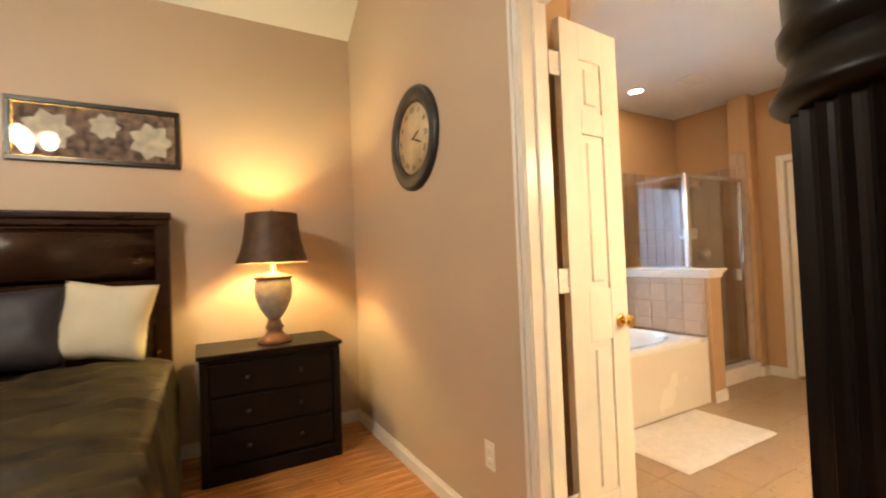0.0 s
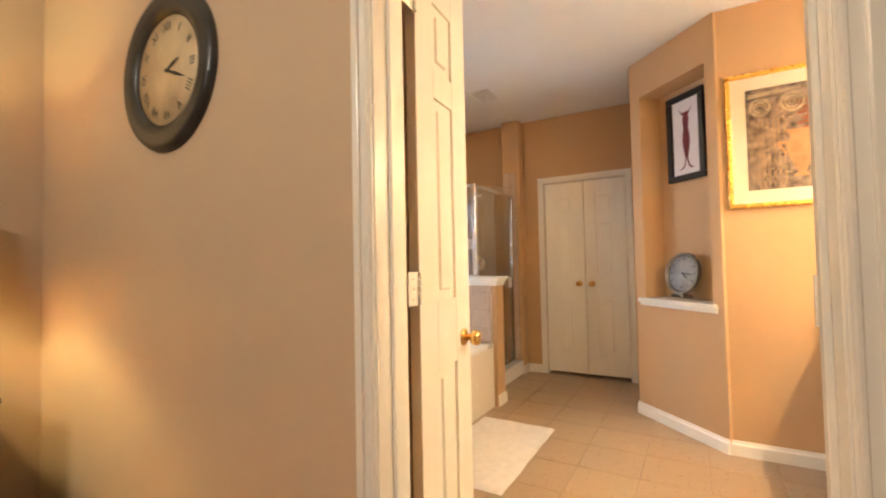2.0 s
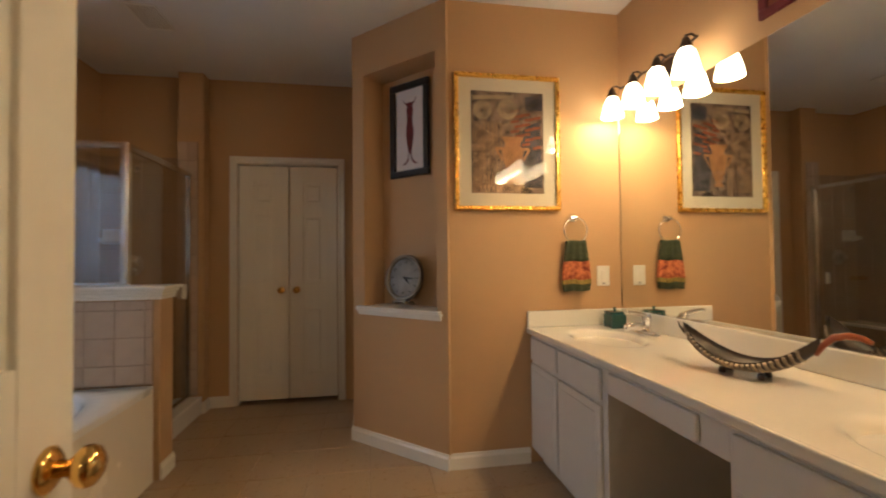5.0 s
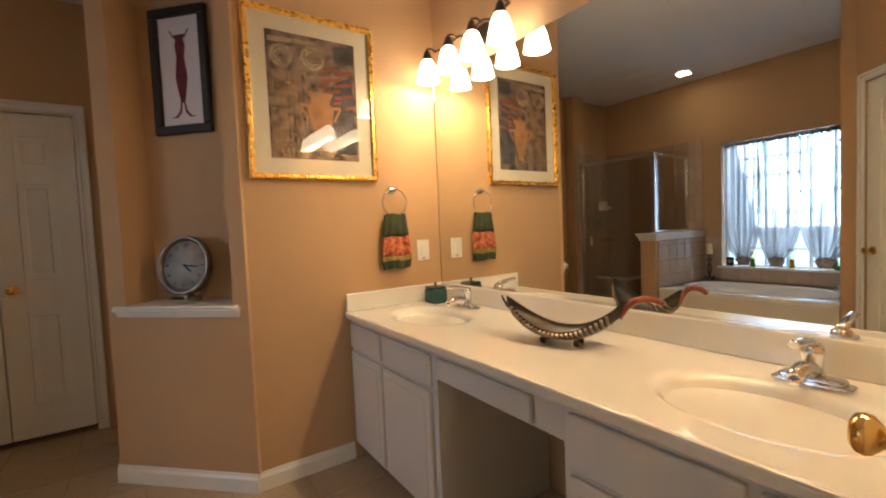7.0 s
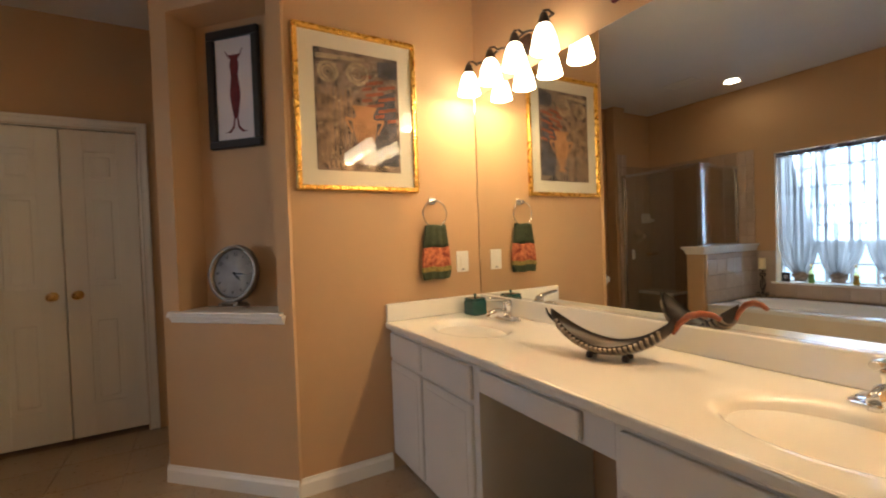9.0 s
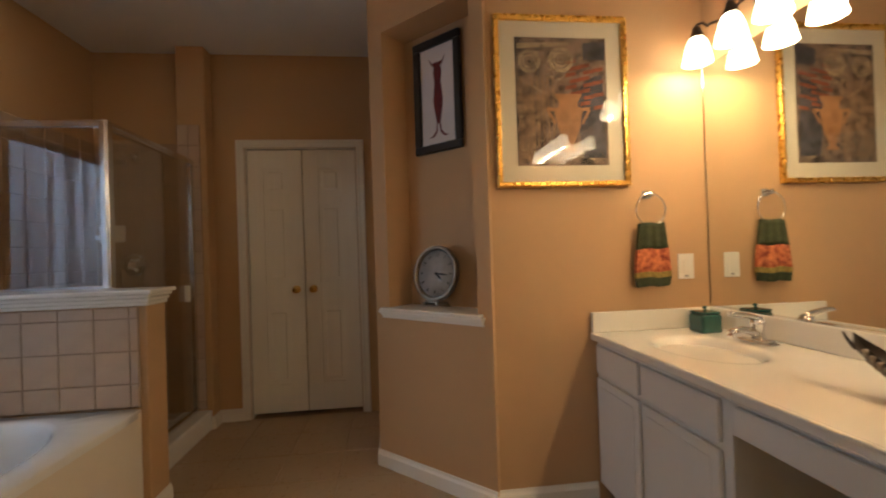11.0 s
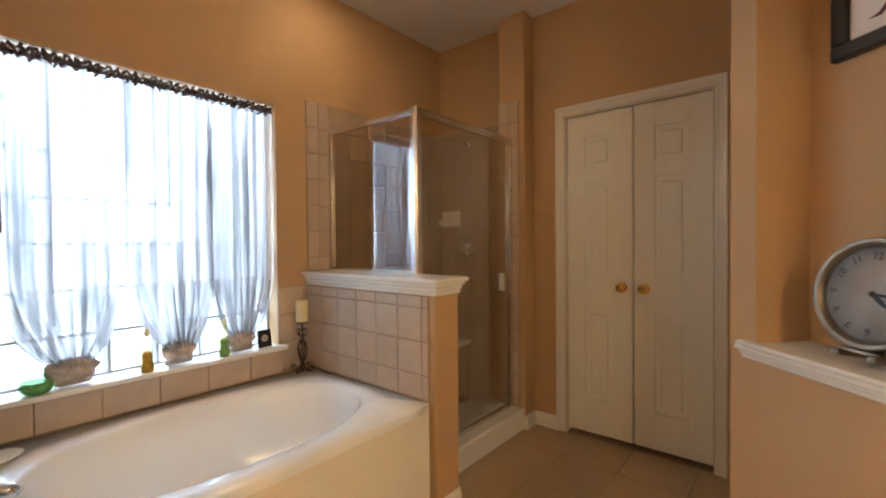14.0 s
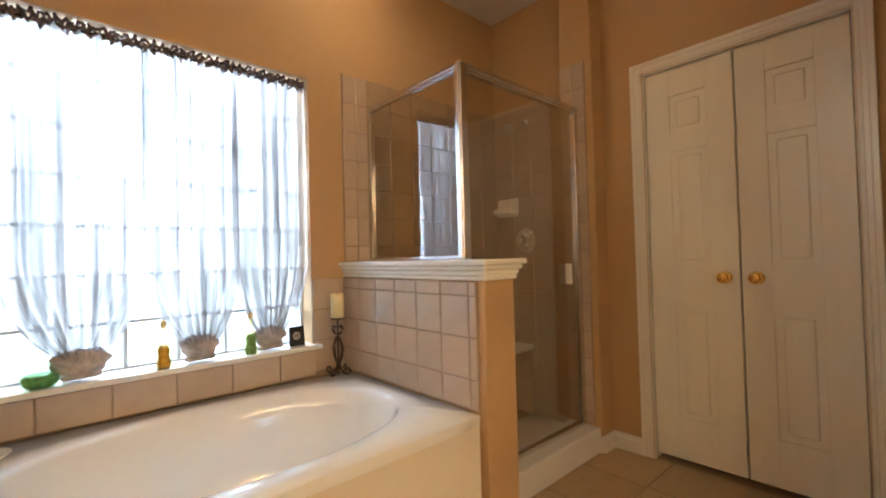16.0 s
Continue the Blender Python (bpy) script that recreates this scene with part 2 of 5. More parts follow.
M_IRON = mat("rusty_black_iron", (0.07, 0.045, 0.035), 0.5, 0.6, vary=0.4, scale=30)
M_BOAT = mat("dark_carved_wood", (0.035, 0.022, 0.015), 0.4, vary=0.5, scale=20, bump=0.3)
M_BOATRIB = mat("silver_brown_rib", (0.32, 0.25, 0.18), 0.35, 0.4, vary=0.4, scale=30)
M_REDTIP = mat("burnt_orange_lacquer", (0.26, 0.06, 0.014), 0.3, vary=0.3, scale=20)
# The olive-gold second colour puts the cloth's golden sheen into its patches.
M_QUILT = mat("patterned_bedspread_painted_sheen", (0.005, 0.0035, 0.0035), 0.6, vary=0.5, scale=4.5, second=(0.036, 0.026, 0.006), bump=0.5, bump_scale=30, stretch=(1, 2.2, 2))
M_NAVY = mat("dark_plum_pillowcase", (0.016, 0.012, 0.018), 0.55, vary=0.5, scale=5, bump=0.2)
M_PILLOW = mat("cream_pillowcase", (0.66, 0.60, 0.45), 0.8, vary=0.05, scale=6, bump=0.2, bump_scale=60)
M_FLOWER = mat("white_petal_print", (0.62, 0.57, 0.46), 0.7, vary=0.25, scale=18)
M_BOTTLE = pane("yellow_bottle_glass", (0.90, 0.90, 0.62), 0.03, 1.5)
M_BOTTLEGREEN = pane("green_bottle_glass", (0.72, 0.92, 0.72), 0.03, 1.5)
M_LIQUID = mat("amber_bath_beads", (0.55, 0.30, 0.05), 0.3, vary=0.4, scale=60)
M_GREENBEAD = mat("green_bath_beads", (0.20, 0.38, 0.16), 0.3, vary=0.4, scale=60)


for dull, level in ((M_BLACKWOOD, 0.22), (M_QUILT, 0.25), (M_ESPRESSO, 0.4)):
    dull.node_tree.nodes["Principled BSDF"].inputs["Specular IOR Level"].default_value = level


# ---------------- mesh helpers ----------------
def box(bm, x0, x1, y0, y1, z0, z1, bevel=0.0, seg=1):
    r = bmesh.ops.create_cube(bm, size=1)
    vs = r["verts"]
    bmesh.ops.scale(bm, vec=(x1 - x0, y1 - y0, z1 - z0), verts=vs)
    bmesh.ops.translate(bm, vec=((x0 + x1) / 2, (y0 + y1) / 2, (z0 + z1) / 2), verts=vs)
    if bevel:
        es = list({e for v in vs for e in v.link_edges})
        r = bmesh.ops.bevel(bm, geom=es, offset=bevel, segments=seg, affect="EDGES", profile=0.5)
        vs = list({v for f in r["faces"] for v in f.verts})
    return vs


def lathe(bm, prof, n=32, m=None):
    """Turns (radius, height) pairs round z; m places the result."""
    rings = []
    for r, z in prof:
        rings.append([bm.verts.new((max(r, 1e-4) * math.cos(2 * math.pi * i / n), max(r, 1e-4) * math.sin(2 * math.pi * i / n), z)) for i in range(n)])
    for a, b in zip(rings, rings[1:]):
        for i in range(n):
            f = bm.faces.new((a[i], a[(i + 1) % n], b[(i + 1) % n], b[i]))
            f.smooth = True
    bm.faces.new(list(reversed(rings[0])))
    bm.faces.new(rings[-1])
    vs = [v for r in rings for v in r]
    if m is not None:
        bmesh.ops.transform(bm, matrix=m, verts=vs)
    return vs


def tube(bm, pts, radius, n=8, closed=False):
    pts = [Vector(p) for p in pts]
    rings = []
    up = Vector((0, 0, 1))
    for i, p in enumerate(pts):
        a = pts[i - 1] if (i or closed) else p
        b = pts[(i + 1) % len(pts)] if (i < len(pts) - 1 or closed) else p
        d = (b - a).normalized()
        s = d.cross(up if abs(d.z) < 0.95 else Vector((1, 0, 0))).normalized()
        t = d.cross(s)
        r = radius(i / max(1, len(pts) - 1)) if callable(radius) else radius
        rings.append([bm.verts.new(p + r * (math.cos(2 * math.pi * k / n) * s + math.sin(2 * math.pi * k / n) * t)) for k in range(n)])
    pairs = list(zip(rings, rings[1:])) + ([(rings[-1], rings[0])] if closed else [])
    for a, b in pairs:
        for k in range(n):
            f = bm.faces.new((a[k], a[(k + 1) % n], b[(k + 1) % n], b[k]))
            f.smooth = True
    if not closed:
        bm.faces.new(list(reversed(rings[0])))
        bm.faces.new(rings[-1])


def slab(bm, outline, z0, z1):
    """A flat solid with the given outline in x, y."""
    lo = [bm.verts.new((x, y, z0)) for x, y in outline]
    hi = [bm.verts.new((x, y, z1)) for x, y in outline]
    bm.faces.new(list(reversed(lo)))
    bm.faces.new(hi)
    for i in range(len(lo)):
        j = (i + 1) % len(lo)
        bm.faces.new((lo[i], lo[j], hi[j], hi[i]))
    return lo + hi


def finish(name, bm, material):
    bmesh.ops.recalc_face_normals(bm, faces=bm.faces)
    me = bpy.data.meshes.new(name)
    bm.to_mesh(me)
    bm.free()
    me.materials.append(material)
    return me


def part(name, bm, material, parent, label=""):
    ob = new(name, finish(name, bm, material))
    ob.parent = parent
    if label:
        tagged(ob, label)
    return ob


def thing(name, m, label, category, group=""):
    ob = new(name)
    ob.empty_display_size = 0.1
    ob.matrix_world = m
    return tagged(ob, label, category, group)


def struct(name, bm, material, label, category):
    return tagged(new(name, finish(name, bm, material)), label, category, kind="structure")


def boxes(*dims, bevel=0.0, seg=1):
    bm = bmesh.new()
    for d in dims:
        box(bm, *d, bevel=bevel, seg=seg)
    return bm


def turned(prof, n=32, m=None):
    bm = bmesh.new()
    lathe(bm, prof, n, m)
    return bm


def tubes(*runs, n=8):
    bm = bmesh.new()
    for pts, r in runs:
        tube(bm, pts, r, n)
    return bm


def arc(cx, cy, r, a0, a1, n=12):
    return [(cx + r * math.cos(radians(a0 + (a1 - a0) * i / n)), cy + r * math.sin(radians(a0 + (a1 - a0) * i / n))) for i in range(n + 1)]

# ---------------- structure ----------------
CEIL = 2.75
XW, XB, XP, XC = 1.66, 1.79, 4.0, 5.41      # door wall faces, picture wall, closet wall
EX = 2.80                                    # wall at the foot of the tub
YW = 3.70                                    # window wall
JR, JL = 1.075, 1.95                         # doorway jambs
AX, AY = 3.985, 1.110                        # niche wall, inner end
DL = 0.79                                    # its length, at 45 degrees
BX, BY = AX + DL * 0.7071, AY + DL * 0.7071

struct("floor", boxes((-2.6, 5.9, -2.6, 4.3, -0.12, -0.012)), M_GROUT, "sub floor under tile and oak planks", "floor")
struct("ceiling", boxes((XB - 0.06, 5.9, -0.3, 4.1, CEIL, CEIL + 0.1)), M_CEIL, "white textured bathroom ceiling", "ceiling")
bm = bmesh.new()
vs = slab(bm, [(4.2, 2.93), (2.9, 3.75), (-2.7, 3.75), (-2.7, 3.85), (2.95, 3.85), (4.2, 3.05)], -2.7, XW + 0.06)
bmesh.ops.transform(bm, matrix=Matrix(((0, 0, 1, 0), (1, 0, 0, 0), (0, 1, 0, 0), (0, 0, 0, 1))), verts=vs)
struct("ceiling_bedroom", bm, M_CEIL, "white vaulted bedroom ceiling", "ceiling")

DOORTOP = 2.22
struct("wall_door_bedroom_side", boxes((XW, XW + 0.064, JL + 0.02, 4.05, 0, 3.8), (XW, XW + 0.064, -2.6, JR - 0.02, 0, 3.8), (XW, XW + 0.064, JR - 0.02, JL + 0.02, DOORTOP + 0.02, 3.8)), M_BEDWALL, "beige painted bedroom wall round the bathroom doorway", "wall")
struct("wall_door_bath_side", boxes((XW + 0.066, XB, JL + 0.02, 2.76, 0, CEIL), (XW + 0.066, XB, -0.2, JR - 0.02, 0, CEIL), (XW + 0.066, XB, JR - 0.02, JL + 0.02, DOORTOP + 0.02, CEIL)), M_WALL, "tan painted bathroom wall round the doorway", "wall")
struct("wall_headboard", boxes((-2.6, XW, 4.05, 4.17, 0, 3.6)), M_BEDWALL, "beige painted bedroom wall behind the bed", "wall")
struct("wall_bedroom_west", boxes((-2.72, -2.6, -2.6, 4.17, 0, 3.9)), M_BEDWALL, "beige painted bedroom wall", "wall")
struct("wall_bedroom_south", boxes((-2.72, XB, -2.72, -2.6, 0, 3.9)), M_BEDWALL, "beige painted bedroom wall", "wall")
struct("wall_mirror", boxes((XB, XP + 0.12, -0.12, 0, 0, CEIL)), M_WALL, "tan painted wall behind the vanity mirror", "wall")
struct("wall_picture", boxes((XP, XP + 0.12, 0, AY + 0.012, 0, CEIL)), M_WALL, "tan painted wall beside the vanity", "wall")
struct("wall_niche_return", boxes((BX - 0.004, XC, BY - 0.12, BY, 0, CEIL)), M_WALL, "tan painted return wall beside the closet", "wall")
# closet wall with its doorway
CY0, CY1, CT = 1.83, 2.652, 2.04
struct("wall_closet", boxes((XC, XC + 0.12, BY, CY0, 0, CEIL), (XC, XC + 0.12, CY1, 4.0, 0, CEIL), (XC, XC + 0.12, CY0, CY1, CT, CEIL), (XC + 0.6, XC + 0.62, 1.6, 2.9, 0, CEIL)), M_WALL, "tan painted wall round the linen closet", "wall")
struct("wall_shower_column", boxes((5.28, XC, 2.875, 3.07, 0, CEIL), bevel=0.008, seg=2), M_WALL, "tan painted wall fin beside the shower", "wall")
WX0, WX1, WZ0, WZ1 = 2.90, 4.00, 0.68, 2.0
struct("wall_window", boxes((EX - 0.12, WX0, YW, YW + 0.2, 0, CEIL), (WX1, 5.5, YW, YW + 0.2, 0, CEIL), (WX0, WX1, YW, YW + 0.2, 0, WZ0 - 0.02), (WX0, WX1, YW, YW + 0.2, WZ1, CEIL)), M_WALL, "tan painted wall round the window", "wall")
struct("wall_tub_end", boxes((EX - 0.12, EX, 2.76, YW, 0, CEIL), (XB, EX - 0.12, 2.76, 2.88, 0, CEIL)), M_WALL, "tan painted wall at the foot of the tub", "wall")
# diagonal wall with a closed door, between the tub's foot and the entry
QX, QY, QL = 2.705, 2.725, 0.93
Q0, Q1, QT = 0.085, 0.785, 2.10
DIAG = pose(QX, QY, 0, 0, 0, -135)
bm = boxes((0, Q0, -0.11, 0, 0, CEIL), (Q1, QL, -0.11, 0, 0, CEIL), (Q0, Q1, -0.11, 0, QT, CEIL))
wd = struct("wall_diagonal", bm, M_WALL, "tan painted diagonal wall round a closed white door", "wall")
wd.matrix_world = DIAG
struct("wall_behind_entry_door", boxes((XB, 2.06, 2.075, 2.195, 0, CEIL)), M_WALL, "tan painted wall behind the open entry door", "wall")
# niche wall, built along x and turned 45 degrees
NI0, NI1, NZ0, NZ1, ND = 0.08, 0.68, 0.895, 2.46, 0.19
bm = boxes((0, NI0, -0.24, 0, 0, CEIL), (NI1, DL, -0.24, 0, 0, CEIL), (NI0, NI1, -0.24, 0, 0, NZ0), (NI0, NI1, -0.24, 0, NZ1, CEIL), (NI0, NI1, -0.24, -ND, NZ0, NZ1))
nw = struct("wall_niche", bm, M_WALL, "tan painted diagonal wall with a tall display niche", "wall")
NICHE = pose(AX, AY, 0, 0, 0, 45)
nw.matrix_world = NICHE
bm = bmesh.new()
for i, (o, z) in enumerate(((0.010, -0.045), (0.018, -0.030), (0.032, -0.016))):
    box(bm, 0.05 - o * 0.3, 0.727 + o * 0.3, -0.02 - 0.001 * i, o, NZ0 + z, NZ0 + z + 0.016, bevel=0.003)
box(bm, 0.05, 0.727, -0.004, 0.036, NZ0, NZ0 + 0.014, bevel=0.004)
box(bm, NI0 + 0.002, NI1 - 0.002, -ND + 0.002, 0.0, NZ0 + 0.001, NZ0 + 0.013)
ob = struct("trim_niche_sill", bm, M_TRIM, "white moulded sill under the display niche", "trim")
ob.matrix_world = NICHE


def baseboard(name, pts, h=0.09, t=0.014, material=None):
    bm = bmesh.new()
    for (x0, y0), (x1, y1) in zip(pts, pts[1:]):
        d = Vector((x1 - x0, y1 - y0, 0))
        n = Vector((-d.y, d.x, 0)).normalized()
        prof = ((0, 0), (t, 0), (t, h * 0.72), (t * 0.55, h * 0.86), (t * 0.4, h), (0, h))
        a = [bm.verts.new(Vector((x0, y0, 0)) + n * o + Vector((0, 0, z))) for o, z in prof]
        b = [bm.verts.new(Vector((x1, y1, 0)) + n * o + Vector((0, 0, z))) for o, z in prof]
        for i in range(len(prof)):
            j = (i + 1) % len(prof)
            bm.faces.new((a[i], b[i], b[j], a[j]))
        bm.faces.new(a)
        bm.faces.new(list(reversed(b)))
    return struct(name, bm, material or M_TRIM, "white painted moulded baseboard", "baseboard")


baseboard("baseboard_picture_wall", [(XP, 0.62), (XP - 0.0, AY + 0.006)])
baseboard("baseboard_niche", [(AX, AY), (BX + 0.006, BY + 0.006)])
baseboard("baseboard_return", [(BX, BY), (XC, BY)])
baseboard("baseboard_closet_left", [(XC, 2.71), (XC, 2.875), (5.28 - 0.0, 2.875), (5.28, 2.92)])
baseboard("baseboard_bedroom", [(XW, JL + 0.075), (XW, 4.05), (-2.6, 4.05)])
baseboard("baseboard_bedroom_right", [(XW, -2.6), (XW, JR - 0.075)])
baseboard("baseboard_bath_door", [(1.86, 2.76), (XB, 2.76), (XB, JL + 0.08)])


def casing(name, m, w, h, tw=0.062, t=0.018):
    """Moulded casing round an opening of width w and height h, in the x-z plane, facing -y."""
    bm = bmesh.new()
    for x0, x1, z0, z1 in ((-tw, -0.004, 0, h + tw), (w + 0.004, w + tw, 0, h + tw), (-0.004, w + 0.004, h + 0.004, h + tw)):
        box(bm, x0, x1, -t * 0.6, -0.0005, z0, z1, bevel=0.003)
    for x0, x1, z0, z1 in ((-tw, -tw * 0.62, 0, h + tw), (w + tw * 0.62, w + tw, 0, h + tw), (-tw * 0.62, w + tw * 0.62, h + tw * 0.62, h + tw)):
        box(bm, x0, x1, -t, -t * 0.4, z0, z1, bevel=0.004, seg=2)
    for x0, x1, z0, z1 in ((-tw * 0.34, -tw * 0.16, 0, h + tw * 0.34), (w + tw * 0.16, w + tw * 0.34, 0, h + tw * 0.34), (-tw * 0.16, w + tw * 0.16, h + tw * 0.16, h + tw * 0.34)):
        box(bm, x0, x1, -t * 0.8, -t * 0.4, z0, z1, bevel=0.003)
    ob = struct(name, bm, M_TRIM, "white glossy moulded door casing", "trim")
    ob.matrix_world = m
    return ob


casing("trim_entry_bedroom", pose(XW, JL, 0, 0, 0, -90), JL - JR, DOORTOP)
casing("trim_closet", pose(XC, CY1, 0, 0, 0, -90), CY1 - CY0, CT)
struct("trim_entry_jamb", boxes((XW - 0.002, XB + 0.002, JL, JL + 0.019, 0, DOORTOP + 0.019), (XW - 0.002, XB + 0.002, JR - 0.019, JR, 0, DOORTOP + 0.019), (XW - 0.002, XB + 0.002, JR, JL, DOORTOP, DOORTOP + 0.019),
                                (XW + 0.055, XW + 0.082, JL - 0.012, JL, 0, DOORTOP), (XW + 0.055, XW + 0.082, JR, JR + 0.012, 0, DOORTOP), bevel=0.002), M_TRIM, "white glossy painted door jamb with stop", "trim")


def leaf(name, m, w, h, side, label, knob_z=0.935, both=True, hinges=True, group=""):
    """A moulded three-panel door leaf, hinged at x = 0, thickness along y from 0 to 0.035; side: faces with knobs."""
    root = thing(name, m, label, "door", group)
    root["kind"] = "structure"
    T = 0.035
    st = 0.118
    rows = [(a * h / 2.03, b * h / 2.03) for a, b in ((0.22, 0.80), (1.00, 1.60), (1.69, 1.89))]
    cuts = [0.006] + [z for r in rows for z in r] + [h]
    bm = bmesh.new()
    box(bm, 0.003, st, 0, T, 0.006, h, bevel=0.002)
    box(bm, w - st, w - 0.003, 0, T, 0.006, h, bevel=0.002)
    for z0, z1 in zip(cuts[::2], cuts[1::2]):
        box(bm, st, w - st, 0.0005, T - 0.0005, z0, z1, bevel=0.001)
    part("body", bm, M_DOOR, root)
    for z0, z1 in rows:
        bm = bmesh.new()
        box(bm, st - 0.004, w - st + 0.004, 0.010, T - 0.010, z0 - 0.004, z1 + 0.004)
        box(bm, st + 0.030, w - st - 0.030, 0.003, T - 0.003, z0 + 0.030, z1 - 0.030, bevel=0.0065)
        part("panel", bm, M_DOOR, root)
    prof = [(0.030, 0), (0.030, 0.004), (0.024, 0.009), (0.012, 0.012), (0.011, 0.026), (0.018, 0.032), (0.026, 0.040), (0.0275, 0.048), (0.025, 0.056), (0.016, 0.062), (0.0, 0.064)]
    for s in side:
        mm = pose(w - 0.062, 0 if s < 0 else T, knob_z, 90 if s < 0 else -90)
        k = part("knob", turned(prof[3:], 24, mm), M_BRASS, root, "polished brass door knob")
        part("rosette", turned(prof[:4], 24, mm), M_BRASS, k)
    if hinges:
        for z in (0.25, 1.125, h - 0.20):
            bm = boxes((-0.062, 0.0, -0.001, 0.0015, z - 0.048, z + 0.048), (0.0012, 0.0032, 0.002, 0.033, z - 0.048, z + 0.048), bevel=0.0006)
            for k in range(5):
                lathe(bm, [(0.0055, z - 0.048 + k * 0.0192), (0.0062, z - 0.047 + k * 0.0192), (0.0062, z - 0.031 + k * 0.0192), (0.0055, z - 0.030 + k * 0.0192)], 10, pose(-0.002, -0.004, 0))
            for k in (-0.03, 0, 0.03):
                lathe(bm, [(0.004, 0.0005), (0.003, 0.0022), (0, 0.0024)], 8, pose(-0.036 + 0.004 * (k == 0), -0.001, z + k, 90))
            part("hinge", bm, M_WHITEPL, root, "white painted butt hinge")
    return root


LW = 0.375
leaf("door_5", DIAG @ pose(Q1 - 0.003, -0.004, 0.010, 0, 0, 180), Q1 - Q0 - 0.006, 2.085, (-1,), "white panelled door in the diagonal wall, closed", hinges=False)
casing("trim_diagonal_door", DIAG @ pose(Q1, 0, 0, 0, 0, 180), Q1 - Q0, QT)
leaf("door_1", pose(XB + 0.068, JL + 0.004, 0.008, 0, 0, 4), LW, 2.19, (-1, 1), "white panelled door leaf standing open into the bathroom")
# second leaf swung right back towards the vanity
r = leaf("door_2", pose(XB + 0.046, JR - 0.045, 0.008, 0, 0, -84), 0.375, 2.19, (1,), "white panelled door leaf swung back towards the vanity", hinges=False)
struct("trim_hinge_plate", boxes((XB - 0.045, XB + 0.001, JR - 0.001, JR + 0.002, 1.08, 1.17), (XB + 0.001, XB + 0.010, JR - 0.003, JR + 0.006, 1.08, 1.17), bevel=0.001), M_TRIM, "white painted hinge plate on the jamb", "hinge")
leaf("door_3", pose(XC + 0.02, CY1 - 0.004, 0.026, 0, 0, -90), (CY1 - CY0) / 2 - 0.005, 2.006, (-1,), "white panelled closet door leaf, closed", hinges=False)
d4 = leaf("door_4", pose(XC + 0.055, CY0 + 0.004, 0.026, 0, 0, 90), (CY1 - CY0) / 2 - 0.005, 2.006, (1,), "white panelled closet door leaf, closed", hinges=False)
struct("trim_closet_jamb", boxes((XC - 0.001, XC + 0.12, CY0 - 0.001, CY0 + 0.002, 0, CT), (XC - 0.001, XC + 0.12, CY1 - 0.002, CY1 + 0.001, 0, CT), (XC - 0.001, XC + 0.12, CY0, CY1, CT - 0.003, CT + 0.002)), M_TRIM, "white closet door jamb", "trim")

# Unseen walls, added to stop sky light showing below the closet doors.
struct("wall_closet_inside", boxes((XC + 0.12, XC + 0.6, 1.58, 1.62, 0, CEIL), (XC + 0.12, XC + 0.6, 2.88, 2.92, 0, CEIL)), M_WALL, "unseen tan side walls added to keep the closet dark", "wall")

# half wall between tub and shower, with a moulded cap
HX0, HX1, HY = 4.185, 4.348, 2.715
struct("wall_half", boxes((HX0, HX1, HY, YW, 0, 1.03), bevel=0.006, seg=2), M_WALL, "tan painted half wall between tub and shower", "wall")
bm = bmesh.new()
box(bm, HX0 - 0.038, HX1 + 0.038, HY - 0.038, YW - 0.001, 1.060, 1.080, bevel=0.005, seg=2)
box(bm, HX0 - 0.026, HX1 + 0.026, HY - 0.026, YW - 0.001, 1.042, 1.060, bevel=0.005)
box(bm, HX0 - 0.016, HX1 + 0.016, HY - 0.016, YW - 0.001, 1.022, 1.042, bevel=0.005)
box(bm, HX0 - 0.010, HX1 + 0.010, HY - 0.010, YW - 0.001, 1.004, 1.022, bevel=0.004)
struct("trim_half_wall_cap", bm, M_TRIM, "white moulded cap on the half wall", "trim")
baseboard("baseboard_half_wall", [(HX1, 2.86), (HX1, HY), (HX0 - 0.0, HY)])

# ---------------- window: glass blocks, sill, backdrop ----------------
win = thing("window_1", pose(0, 0, 0), "bright glass block window behind sheer curtains", "window")
win["kind"] = "structure"
nx, nz = 6, 7
bw, bh = (WX1 - WX0) / nx, (WZ1 - WZ0) / nz
bm = bmesh.new()
for i in range(nx + 1):
    x = min(max(WX0 + i * bw, WX0 + 0.006), WX1 - 0.006)
    box(bm, x - 0.006, x + 0.006, YW + 0.10, YW + 0.17, WZ0, WZ1)
for k in range(nz + 1):
    z = min(max(WZ0 + k * bh, WZ0 + 0.006), WZ1 - 0.006)
    box(bm, WX0, WX1, YW + 0.101, YW + 0.169, z - 0.006, z + 0.006)
part("mortar_grid", bm, M_MORTAR, win)
bm = boxes((0.008, bw - 0.008, 0, 0.012, 0.008, bh - 0.008), bevel=0.004)
blk = finish("glass_block", bm, M_BLOCK)
for i in range(nx):
    for k in range(nz):
        ob = new("glass_block", blk)
        ob.parent = win
        ob.location = (WX0 + i * bw, YW + 0.115, WZ0 + k * bh)
        ob.visible_shadow = False
bm = boxes((EX + 0.014, WX1 + 0.03, YW - 0.055, YW + 0.10, WZ0 - 0.018, WZ0 + 0.004), bevel=0.005, seg=2)
struct("window_sill", bm, M_TRIM, "white glossy window sill above the tub", "sill")
struct("backdrop_outdoors", boxes((1.4, 5.6, 4.9, 4.92, -0.5, 4.2)), M_SKY, "bright hazy outdoors", "backdrop")

